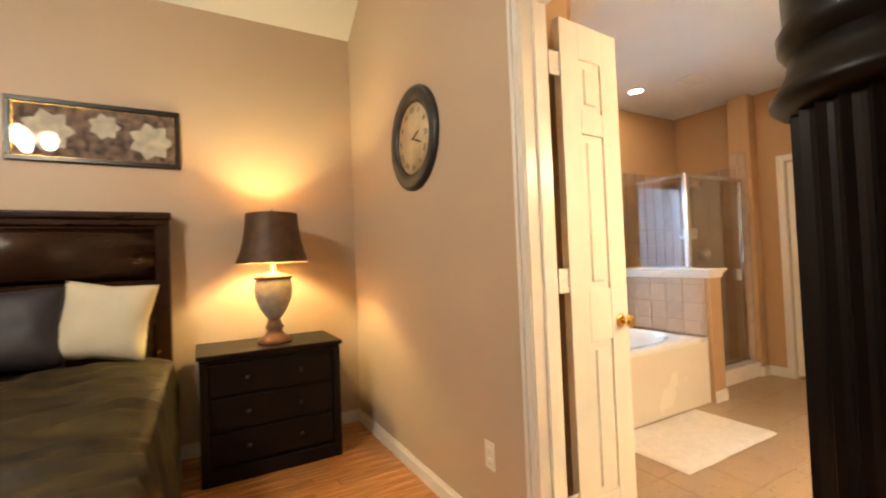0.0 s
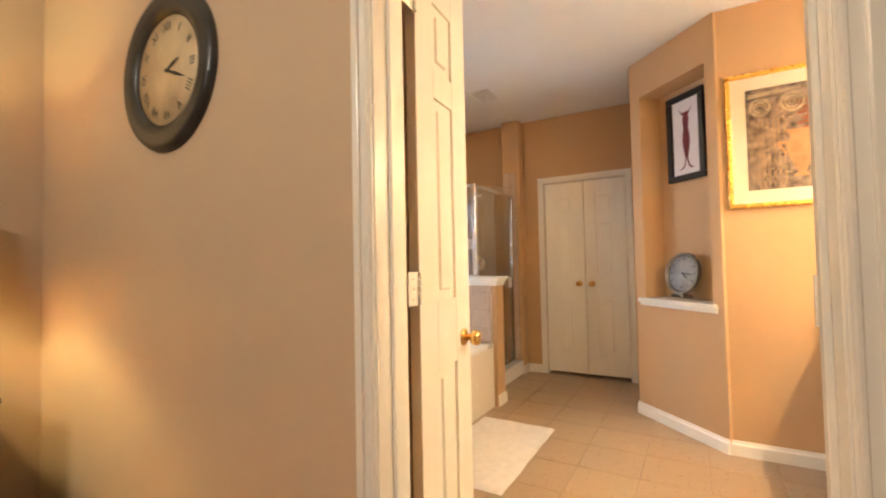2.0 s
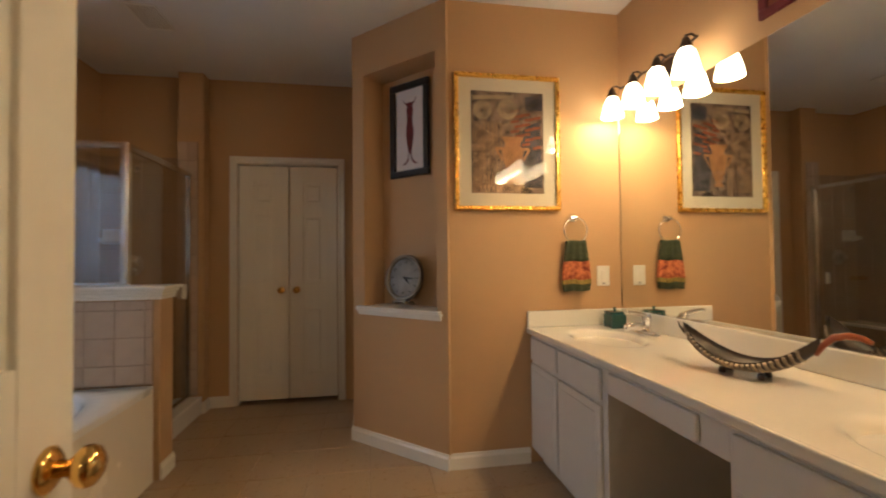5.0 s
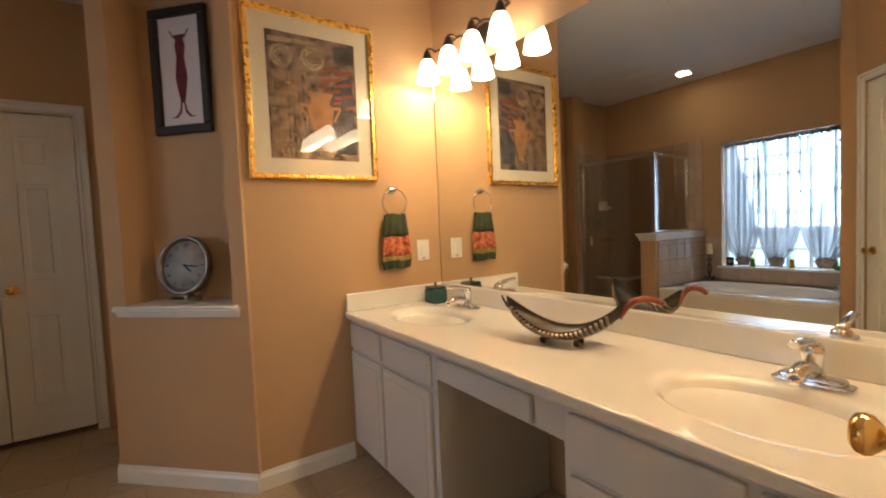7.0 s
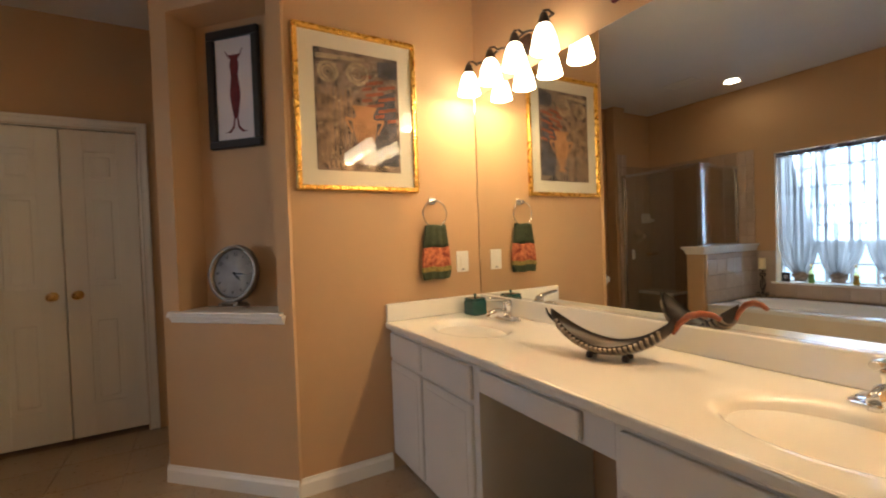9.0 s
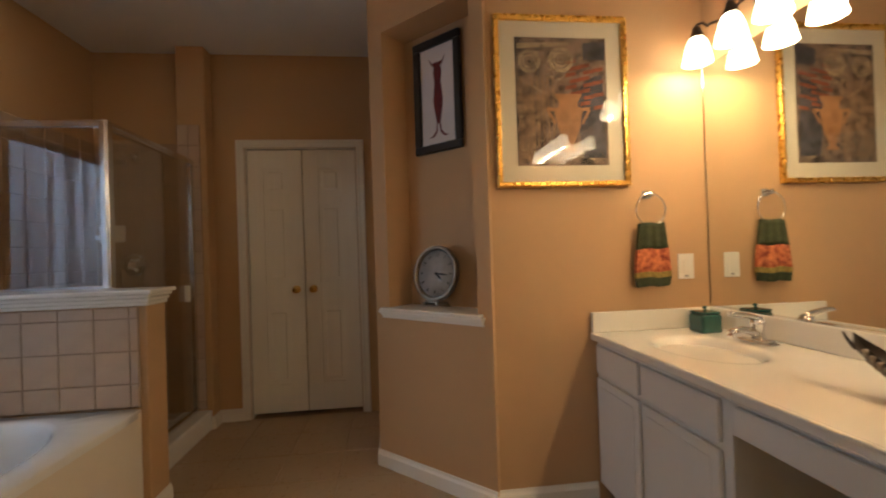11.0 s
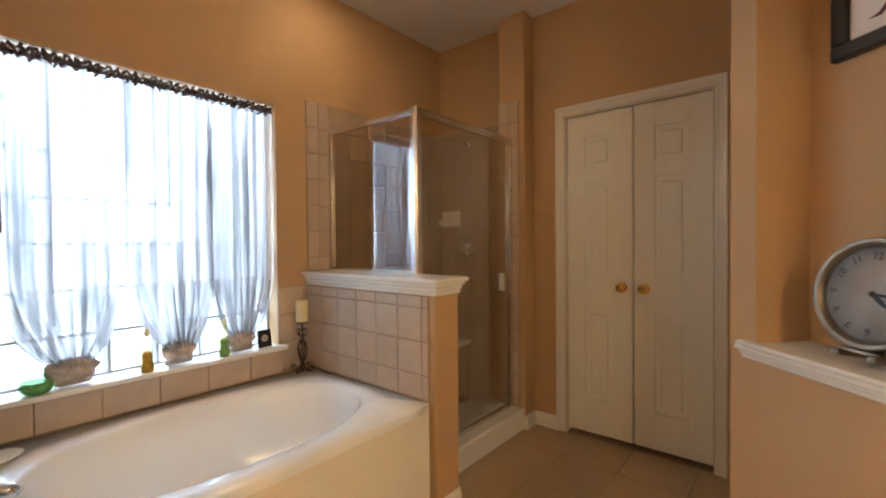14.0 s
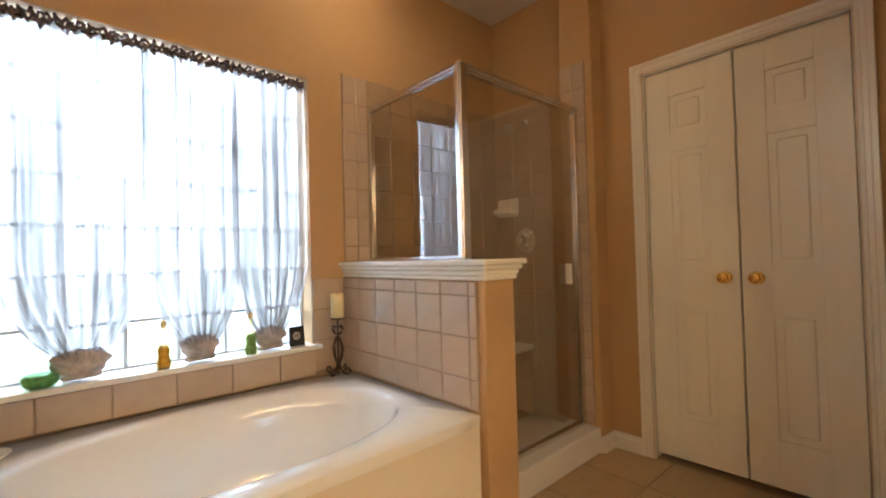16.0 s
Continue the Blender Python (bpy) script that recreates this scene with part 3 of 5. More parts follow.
# ---------------- tub ----------------
tub = thing("bathtub", pose(EX + 0.002, 2.735, 0), "white drop-in garden tub with cream apron", "bathtub")
TL, TW, TZ = HX0 - 0.016 - EX, YW - 0.035 - 2.735, 0.53
bm = bmesh.new()
N = 48
cx, cy = TL / 2, TW / 2
def superell(rx, ry, a, e=2.6):
    c, s = math.cos(a), math.sin(a)
    return (abs(c) ** (2 / e) * rx * (1 if c >= 0 else -1), abs(s) ** (2 / e) * ry * (1 if s >= 0 else -1))
rim = []
for i in range(N):
    a = 2 * math.pi * (i + 0.5) / N
    c, s = math.cos(a), math.sin(a)
    k = min(cx / max(abs(c), 1e-6), cy / max(abs(s), 1e-6))
    rim.append((cx + c * k, cy + s * k))
rings = [[(x, y, TZ - 0.035) for x, y in rim], [(x, y, TZ - 0.006) for x, y in rim], [(cx + (x - cx) * 0.994, cy + (y - cy) * 0.992, TZ) for x, y in rim]]
for fx, z in ((0.0, 0.0), (0.012, -0.004), (0.024, -0.016), (0.045, -0.08), (0.075, -0.24), (0.12, -0.36), (0.19, -0.40)):
    rings.append([(cx + p[0], cy + 0.0 + p[1], TZ + 0.001 + z) for p in (superell(cx - 0.075 - fx, cy - 0.10 - fx, 2 * math.pi * (i + 0.5) / N, 2.3) for i in range(N))])
vr = [[bm.verts.new(p) for p in r] for r in rings]
for a, b in zip(vr, vr[1:]):
    for i in range(N):
        f = bm.faces.new((a[i], a[(i + 1) % N], b[(i + 1) % N], b[i]))
        f.smooth = True
bm.faces.new(vr[-1])
part("basin", bm, M_TUB, tub, "glossy white oval basin")
part("apron", boxes((0.0, TL, 0.006, 0.03, 0.0, TZ - 0.012), bevel=0.004), M_APRON, tub, "cream painted tub apron")
part("overflow", turned([(0.035, 0), (0.034, 0.006), (0.02, 0.01), (0, 0.011)], 20, pose(0.165, cy, TZ - 0.12, 0, 78)), M_CHROME, tub, "chrome overflow plate")
part("drain", turned([(0.03, 0), (0.03, 0.004), (0.02, 0.008), (0, 0.009)], 20, pose(0.4, cy, TZ - 0.398)), M_CHROME, tub, "chrome drain")
fa = thing("tub_faucet", pose(2.725, 3.10, TZ), "chrome tub spout with two handles", "faucet")
part("spout", tubes(([(0.03, 0, 0), (0.03, 0, 0.06), (0.05, 0, 0.085), (0.11, -0.02, 0.09), (0.16, -0.035, 0.075), (0.175, -0.04, 0.058)], lambda u: 0.024 - 0.006 * u), n=14), M_CHROME, fa)
for dy in (-0.12, 0.30):
    hd = part("handle", turned([(0.028, 0), (0.028, 0.008), (0.016, 0.014), (0.014, 0.045), (0.02, 0.05), (0.02, 0.062), (0.01, 0.068), (0, 0.069)], 20, pose(0.115, dy, 0)), M_CHROME, fa)
    part("lever", boxes((0.105, 0.165, dy - 0.006, dy + 0.006, 0.055, 0.066), bevel=0.004), M_CHROME, hd)
sd = thing("soap_dish", pose(2.895, 3.50, TZ + 0.001), "small beige ceramic soap dish on the tub deck", "soap dish")
part("dish", turned([(0.035, 0), (0.04, 0.004), (0.062, 0.018), (0.066, 0.022), (0.060, 0.021), (0.03, 0.009), (0, 0.008)], 28), M_MATTE, sd)

# ---------------- shower ----------------
SY = 2.976
sh = thing("shower_enclosure", pose(0, 0, 0), "corner shower with metal frame and tinted glass", "shower")
GX = 4.352
part("corner_post", boxes((GX - 0.02, GX + 0.022, SY - 0.02, SY + 0.022, 1.081, 1.925), (GX - 0.026, GX - 0.02, SY - 0.012, SY + 0.014, 1.081, 1.92), bevel=0.003), M_STEEL, sh)
part("side_header", boxes((GX - 0.016, GX + 0.016, SY + 0.02, YW - 0.012, 1.893, 1.925), (GX - 0.02, GX + 0.02, SY + 0.02, YW - 0.012, 1.905, 1.915), bevel=0.002), M_STEEL, sh)
part("side_sill", boxes((GX - 0.014, GX + 0.014, SY + 0.02, YW - 0.012, 1.081, 1.098), bevel=0.002), M_STEEL, sh)
part("wall_channel", boxes((GX - 0.014, GX + 0.014, YW - 0.035, YW - 0.012, 1.098, 1.893), bevel=0.002), M_STEEL, sh)
part("side_glass", boxes((GX - 0.003, GX + 0.003, SY + 0.022, YW - 0.03, 1.09, 1.90)), M_GLASS, sh, "tinted glass panel above the half wall")
part("front_header", boxes((GX + 0.02, 5.268, SY - 0.016, SY + 0.02, 1.885, 1.925), (GX + 0.02, 5.268, SY - 0.022, SY + 0.016, 1.90, 1.912), bevel=0.002), M_STEEL, sh)
part("jamb_channel", boxes((5.240, 5.268, SY - 0.014, SY + 0.016, 0.141, 1.885), (5.225, 5.238, SY - 0.02, SY + 0.004, 0.16, 1.87), bevel=0.002), M_STEEL, sh)
part("post_channel", boxes((HX1 + 0.002, HX1 + 0.022, SY - 0.014, SY + 0.016, 0.141, 1.885), bevel=0.002), M_STEEL, sh)
part("threshold", boxes((HX1 + 0.002, 5.268, SY - 0.018, SY + 0.018, 0.141, 0.162), bevel=0.003), M_STEEL, sh)
dr = part("door_glass", boxes((HX1 + 0.024, 5.228, SY - 0.003, SY + 0.003, 0.165, 1.88)), M_GLASS, sh, "tinted glass shower door")
part("door_pull", boxes((5.11, 5.135, SY - 0.035, SY - 0.004, 0.93, 1.04), bevel=0.004), M_WHITEPL, dr, "white plastic door pull")
pan = thing("shower_pan", pose(0, 0, 0), "white shower pan with raised curb", "shower pan")
part("curb", boxes((HX1 + 0.003, 5.279, 2.88, 3.075, 0.0, 0.14), bevel=0.012, seg=3), M_TUB, pan)
part("pan_floor", boxes((HX1 + 0.003, XC - 0.012, 3.076, YW - 0.012, 0.0, 0.05), bevel=0.006), M_TUB, pan)
bn = thing("corner_bench", pose(0, 0, 0), "tiled corner bench in the shower with white ledge", "bench")
part("seat_front", boxes((4.95, XC - 0.013, 3.42, YW - 0.013, 0.051, 0.47)), M_SHTILE, bn)
part("seat_top", boxes((4.93, XC - 0.013, 3.40, YW - 0.013, 0.471, 0.505), bevel=0.006), M_TUB, bn, "white ledge")
hd = thing("shower_sprayer", pose(XC - 0.013, 3.42, 1.97), "chrome shower head on a bent arm", "shower head")
part("arm", tubes(([(0, 0, 0), (-0.06, 0, 0.015), (-0.11, 0, 0.0), (-0.14, 0, -0.03)], 0.009)), M_CHROME, hd)
part("flange", turned([(0.028, 0), (0.026, 0.008), (0.012, 0.012)], 20, pose(0, 0, 0, 0, -90)), M_CHROME, hd)
part("head", turned([(0.012, 0.0), (0.02, 0.012), (0.036, 0.04), (0.038, 0.05), (0.03, 0.053), (0, 0.054)], 24, pose(-0.14, 0, -0.028, 0, 215)), M_CHROME, hd)
vl = thing("shower_valve", pose(XC - 0.013, 3.44, 1.19), "round chrome shower valve plate with lever", "valve")
part("plate", turned([(0.085, 0), (0.083, 0.006), (0.07, 0.012), (0.035, 0.016), (0.033, 0.03), (0, 0.032)], 32, pose(0, 0, 0, 0, -90)), M_CHROME, vl)
part("lever", turned([(0.03, 0), (0.032, 0.02), (0.022, 0.05), (0, 0.053)], 20, pose(-0.032, 0, 0, 0, -90)), M_CHROME, vl)
so = thing("shower_soap_holder", pose(XC - 0.013, 3.58, 1.42), "white ceramic soap holder on the shower wall", "soap dish")
part("tray", boxes((-0.075, 0, -0.075, 0.075, -0.045, -0.028), (-0.075, -0.066, -0.075, 0.075, -0.03, -0.01), (-0.012, 0, -0.085, 0.085, -0.06, 0.06), bevel=0.004, seg=2), M_WHITEPL, so)

# ---------------- vanity ----------------
VY, VX0, VX1, CTOP = 0.60, 1.83, XP - 0.004, 0.80


def front(name, x0, x1, z0, z1, cab, panel=True):
    bm = boxes((x0, x1, VY + 0.001, VY + 0.019, z0, z1), bevel=0.005, seg=2)
    p = part(name, bm, M_CAB, cab)
    if panel:
        part("raised_panel", boxes((x0 + 0.035, x1 - 0.035, VY + 0.018, VY + 0.022, z0 + 0.035, z1 - 0.035), bevel=0.0018), M_CAB, p)
    return p


cab = thing("vanity_cabinet", pose(0, 0, 0), "white vanity cabinet with two doors and drawers", "cabinet", "vanity units")
part("body", boxes((3.165, VX1, 0.004, VY, 0.09, 0.762), (3.165, VX1, 0.004, VY - 0.06, 0.0, 0.09)), M_CAB, cab)
front("drawer", 3.63, VX1 - 0.02, 0.615, 0.745, cab, False)
front("drawer", 3.20, 3.605, 0.615, 0.745, cab, False)
front("door", 3.63, VX1 - 0.02, 0.10, 0.595, cab)
front("door", 3.20, 3.605, 0.10, 0.595, cab)
kn = thing("knee_drawer", pose(0, 0, 0), "white apron drawer over the open knee space", "drawer", "vanity units")
part("rail", boxes((2.555, 3.164, 0.3, VY, 0.655, 0.762)), M_CAB, kn)
front("drawer", 2.66, 3.135, 0.665, 0.748, kn, False)
cb = thing("vanity_cabinet", pose(0, 0, 0), "white vanity cabinet with wide drawers below the basin", "cabinet", "vanity units")
part("body", boxes((VX0, 2.554, 0.004, VY, 0.09, 0.762), (VX0, 2.554, 0.004, VY - 0.06, 0.0, 0.09)), M_CAB, cb)
front("drawer", 2.13, 2.53, 0.60, 0.745, cb, False)
front("door", 2.13, 2.53, 0.10, 0.58, cb)
front("drawer", VX0 + 0.02, 2.105, 0.60, 0.745, cb, False)
front("door", VX0 + 0.02, 2.105, 0.10, 0.58, cb)

ct = thing("vanity_countertop", pose(0, 0, 0), "white cultured marble vanity top with two moulded basins", "countertop")
SINKS = ((3.60, 0.345), (2.20, 0.345))
RX, RY = 0.235, 0.165
bm = bmesh.new()
XS = (VX0, 2.90, VX1)
N = 40
for sx, sy in SINKS:
    x0, x1 = (VX0, 2.90) if sx < 2.9 else (2.90, VX1)
    y0, y1 = 0.003, VY + 0.035
    outer = []
    for i in range(N):
        a = 2 * math.pi * (i + 0.5) / N
        c, s = math.cos(a), math.sin(a)
        kx = ((x1 - sx) if c > 0 else (sx - x0)) / max(abs(c), 1e-6)
        ky = ((y1 - sy) if s > 0 else (sy - y0)) / max(abs(s), 1e-6)
        k = min(kx, ky)
        outer.append((sx + c * k, sy + s * k))
    for k2, (ox, oy) in enumerate(((x1, y1), (x0, y1), (x0, y0), (x1, y0))):
        j = min(range(N), key=lambda i: (outer[i][0] - ox) ** 2 + (outer[i][1] - oy) ** 2)
        outer[j] = (ox, oy)
    rr = [[bm.verts.new((x, y, CTOP)) for x, y in outer]]
    for f, z in ((1.22, 0.0), (1.12, -0.0008), (1.06, -0.003), (1.0, -0.008), (0.94, -0.020), (0.84, -0.052), (0.66, -0.096), (0.40, -0.122), (0.12, -0.13)):
        rr.append([bm.verts.new((sx + RX * f * math.cos(2 * math.pi * (i + 0.5) / N), sy + RY * f * math.sin(2 * math.pi * (i + 0.5) / N), CTOP + z)) for i in range(N)])
    for a, b in zip(rr, rr[1:]):
        for i in range(N):
            fc = bm.faces.new((a[i], a[(i + 1) % N], b[(i + 1) % N], b[i]))
            fc.smooth = True
    bm.faces.new(rr[-1])
bmesh.ops.remove_doubles(bm, verts=bm.verts, dist=0.0005)
part("top", bm, M_COUNTER, ct)
bm = bmesh.new()
box(bm, VX0, VX1, VY + 0.012, VY + 0.036, CTOP - 0.034, CTOP + 0.001, bevel=0.009, seg=3)
part("front_edge", bm, M_COUNTER, ct, "rounded front edge")
part("underside", boxes((VX0, VX1, 0.004, VY + 0.012, CTOP - 0.037, CTOP - 0.034)), M_COUNTER, ct)
part("backsplash", boxes((VX0, VX1, 0.001, 0.020, CTOP, 0.898), bevel=0.005, seg=2), M_COUNTER, ct)
part("side_splash", boxes((VX1 - 0.020, VX1, 0.021, VY + 0.03, CTOP, 0.898), bevel=0.005, seg=2), M_COUNTER, ct)
for sx, sy in SINKS:
    part("drain", turned([(0.022, 0), (0.022, 0.003), (0.012, 0.006), (0, 0.006)], 20, pose(sx, sy, CTOP - 0.131)), M_CHROME, ct, "chrome sink drain")
struct("mirror", boxes((VX0, XP - 0.006, 0.001, 0.007, 0.900, 2.078)), M_MIRROR, "large frameless plate mirror above the vanity", "mirror")
struct("mirror_edge", boxes((VX0, XP - 0.006, 0.001, 0.010, 0.8985, 0.906), (XP - 0.006, XP - 0.0035, 0.001, 0.009, 0.900, 2.078)), M_CHROME, "thin metal mirror channel", "trim")

fc = thing("sink_faucet", pose(3.60, 0.115, CTOP), "chrome single-lever sink faucet", "faucet", "sink faucets")
part("base_plate", boxes((-0.080, 0.080, -0.027, 0.029, 0.0, 0.014), (-0.066, 0.066, -0.022, 0.024, 0.010, 0.026), bevel=0.009, seg=3), M_CHROME, fc)
part("spout", tubes(([(0, 0.0, 0.030), (0, 0.03, 0.046), (0, 0.07, 0.054), (0, 0.105, 0.050), (0, 0.122, 0.042)], lambda u: 0.023 - 0.007 * u), n=16), M_CHROME, fc)
part("hub", turned([(0.027, 0.022), (0.025, 0.030), (0.0225, 0.045), (0.0225, 0.072), (0.025, 0.076), (0.026, 0.086), (0.023, 0.097), (0.013, 0.103), (0, 0.104)], 28), M_CHROME, fc)
bm = bmesh.new()
tube(bm, [(0, -0.014, 0.096), (0, 0.02, 0.108), (0, 0.065, 0.118), (0, 0.112, 0.124), (0, 0.124, 0.123)], lambda u: 0.013 - 0.004 * u, 12)
bmesh.ops.scale(bm, vec=(1.25, 1, 1), verts=bm.verts)
part("lever", bm, M_CHROME, fc)
part("aerator", turned([(0.013, 0), (0.013, 0.014), (0.011, 0.016)], 16, pose(0, 0.120, 0.026)), M_CHROME, fc)
copy_thing(fc, pose(2.17, 0.125, CTOP))

# fluted leaf-shaped bowl
bo = thing("decorative_bowl", pose(2.84, 0.27, CTOP, 0, 0, 22) @ Matrix.Scale(0.86, 4), "dark boat-shaped bowl with ribbed body and upturned tips", "bowl")
def boat(u, v, t=0.0):
    x = u * 0.245
    keel = 0.022 + 0.115 * abs(u) ** 2.3
    half = 0.085 * (1 - abs(u) ** 2.2) ** 0.8 + 0.003 - t
    lip = 0.055 + 0.125 * abs(u) ** 2.0
    return (x, half * math.sin(v * math.pi / 2), keel + t + (lip - keel) * (1 - math.cos(v * math.pi / 2)))
bm = bmesh.new()
for t in (0.0, 0.006):
    grid = [[bm.verts.new(boat(-1 + 2 * i / 40, -1 + 2 * j / 14, t)) for j in range(15)] for i in range(41)]
    for i in range(40):
        for j in range(14):
            bm.faces.new((grid[i][j], grid[i + 1][j], grid[i + 1][j + 1], grid[i][j + 1])).smooth = True
part("shell", bm, M_BOAT, bo)
for k in range(-11, 12):
    u = k / 13.5
    part("rib", tubes(([tuple(c + (0.002 if n == 2 else 0.0) for n, c in enumerate(boat(u + 0.03 * abs(j / 6), j / 6, -0.002))) for j in range(-6, 7)], lambda w: 0.0038 + 0.0034 * abs(2 * w - 1)), n=6), M_BOATRIB, bo)
for sx in (-1, 1):
    part("foot", turned([(0.012, 0), (0.015, 0.008), (0.010, 0.024)], 12, pose(0.07 * sx, 0.03, 0)), M_BOAT, bo)
    part("foot", turned([(0.012, 0), (0.015, 0.008), (0.010, 0.024)], 12, pose(0.07 * sx, -0.03, 0)), M_BOAT, bo)
part("tip", tubes(([(-0.232, 0, 0.120), (-0.255, 0, 0.160), (-0.285, 0, 0.190), (-0.325, 0, 0.202), (-0.36, 0, 0.198), (-0.385, 0, 0.184)], lambda u: 0.008 + 0.005 * math.sin(3.1 * u)), n=10), M_REDTIP, bo, "burnt orange curled tip")
part("tip", tubes(([(0.24, 0, 0.135), (0.262, 0, 0.165), (0.27, 0, 0.185)], lambda u: 0.007 - 0.004 * u), n=8), M_BOAT, bo)

cn = thing("teal_canister", pose(3.87, 0.135, CTOP), "small teal ceramic jar with lid on the vanity", "jar")
part("jar", boxes((-0.05, 0.05, -0.05, 0.05, 0, 0.085), bevel=0.012, seg=3), M_TEAL, cn)
part("lid", boxes((-0.046, 0.046, -0.046, 0.046, 0.086, 0.097), bevel=0.006, seg=2), M_TEAL, cn)
part("lid_knob", turned([(0.006, 0.097), (0.005, 0.105), (0.010, 0.112), (0.008, 0.119), (0, 0.121)], 14), M_TEAL, cn)

# vanity light bars
def vanity_light(xs):
    vb = thing("vanity_light", pose(0, 0, VAN_Z), "dark bronze four-lamp bar with lit frosted glass shades", "wall lamp", "vanity lights")
    mid, yb = (xs[0] + xs[-1]) / 2, max(0.05, VAN_Y - 0.06)
    part("back_plate", boxes((mid - 0.095, mid + 0.095, 0.001, 0.022, 2.11, 2.21), bevel=0.008, seg=2), M_BRONZE, vb)
    part("bar", tubes(([(xs[-1] + (xs[0] - xs[-1]) * i / 24, yb, 2.185 + 0.012 * math.cos(i / 24 * 6 * math.pi)) for i in range(25)], 0.007)), M_BRONZE, vb)
    part("bracket", tubes(([(mid, 0.02, 2.16), (mid, yb - 0.02, 2.165), (mid, yb, 2.178)], 0.009)), M_BRONZE, vb)
    prof = [(0.024, 2.136), (0.036, 2.12), (0.047, 2.09), (0.054, 2.06), (0.060, 2.03), (0.063, 2.015)]
    for vx in xs:
        part("arm", tubes(([(vx, yb, 2.19), (vx, VAN_Y - 0.03, 2.205), (vx, VAN_Y, 2.195), (vx, VAN_Y, 2.165)], 0.006)), M_BRONZE, vb)
        part("holder", turned([(0.008, 2.190), (0.017, 2.178), (0.022, 2.160), (0.030, 2.138), (0.028, 2.132)], 20, pose(vx, VAN_Y, 0)), M_BRONZE, vb)
        bm = bmesh.new()
        vsr = [[bm.verts.new((vx + r * math.cos(2 * math.pi * i / 28), VAN_Y + r * math.sin(2 * math.pi * i / 28), z)) for i in range(28)] for r, z in prof]
        for a, b in zip(vsr, vsr[1:]):
            for i in range(28):
                bm.faces.new((a[i], a[(i + 1) % 28], b[(i + 1) % 28], b[i])).smooth = True
        part("glass_shade", bm, M_BULBGLASS, vb, "glowing frosted bell shade")


vanity_light(VAN_X)
vanity_light(VAN_X2)

# red framed picture above the mirror
rp = thing("framed_picture", pose(2.72, 0.0, 2.40), "dark red framed picture above the mirror", "picture")
part("picture_frame", boxes((-0.27, 0.27, 0.001, 0.022, -0.25, -0.215), (-0.27, 0.27, 0.001, 0.022, 0.215, 0.25), (-0.27, -0.235, 0.001, 0.022, -0.215, 0.215), (0.235, 0.27, 0.001, 0.022, -0.215, 0.215), bevel=0.004), M_MAROON, rp)
part("print", boxes((-0.236, 0.236, 0.001, 0.008, -0.216, 0.216)), M_ARTRED, rp)

# towel ring with a hand towel
tr = thing("towel_ring", pose(XP, 0.325, 1.455, 0, 0, 0), "chrome towel ring on the wall", "towel ring")
part("mount", boxes((-0.012, -0.001, -0.022, 0.022, -0.02, 0.02), bevel=0.004), M_CHROME, tr)
part("post", turned([(0.012, 0), (0.010, 0.03), (0.014, 0.036), (0, 0.038)], 16, pose(-0.01, 0, 0, 0, -90)), M_CHROME, tr)
bm = bmesh.new()
tube(bm, [(-0.038, 0.075 * math.cos(a * math.pi / 16), -0.075 + 0.075 * math.sin(a * math.pi / 16)) for a in range(32)], 0.0042, 8, True)
part("ring", bm, M_CHROME, tr)
tw = thing("hand_towel", pose(XP - 0.038, 0.325, 1.317), "dark green hand towel with red floral band", "towel")
def cloth(z0, z1, w0, w1, d, folds=3.2):
    bm = bmesh.new()
    grid = {}
    for s in (-1, 1):
        for i in range(25):
            for j in range(7):
                u, v = i / 24 * 2 - 1, j / 6
                w = w0 + (w1 - w0) * v
                y = u * w
                x = s * (0.010 + 0.006 * (1 - u * u)) + d * math.sin(u * folds * math.pi) * (0.3 + 0.7 * v)
                grid[s, i, j] = bm.verts.new((x, y, z0 + (z1 - z0) * v + 0.003 * math.sin(5 * u)))
        for i in range(24):
            for j in range(6):
                bm.faces.new((grid[s, i, j], grid[s, i + 1, j], grid[s, i + 1, j + 1], grid[s, i, j + 1])).smooth = True
    for i in range(24):
        for j in (0, 6):
            bm.faces.new((grid[-1, i, j], grid[-1, i + 1, j], grid[1, i + 1, j], grid[1, i, j]))
    for j in range(6):
        for i in (0, 24):
            bm.faces.new((grid[-1, i, j], grid[-1, i, j + 1], grid[1, i, j + 1], grid[1, i, j]))
    return bm
part("upper_cloth", cloth(0.0, -0.125, 0.062, 0.080, 0.004), M_TOWEL, tw)
part("floral_band", cloth(-0.1255, -0.235, 0.081, 0.092, 0.005), M_TOWELBAND, tw, "red and orange floral band")
part("lower_trim", cloth(-0.2355, -0.262, 0.092, 0.093, 0.005), M_TOWELTRIM, tw)
part("fringe", cloth(-0.2625, -0.305, 0.091, 0.082, 0.006), M_TOWEL, tw)
sw = thing("light_switch", pose(XP, 0.13, 1.10), "white rocker switch plate beside the mirror", "switch")
part("plate", boxes((-0.006, -0.0005, -0.042, 0.042, -0.062, 0.062), bevel=0.003), M_WHITEPL, sw)
part("rocker", boxes((-0.010, -0.006, -0.017, 0.017, -0.034, 0.034), bevel=0.0015), M_WHITEPL, sw)
part("outlet_button", boxes((-0.009, -0.006, -0.010, 0.010, -0.052, -0.042), bevel=0.001), M_DIALGREY, sw)


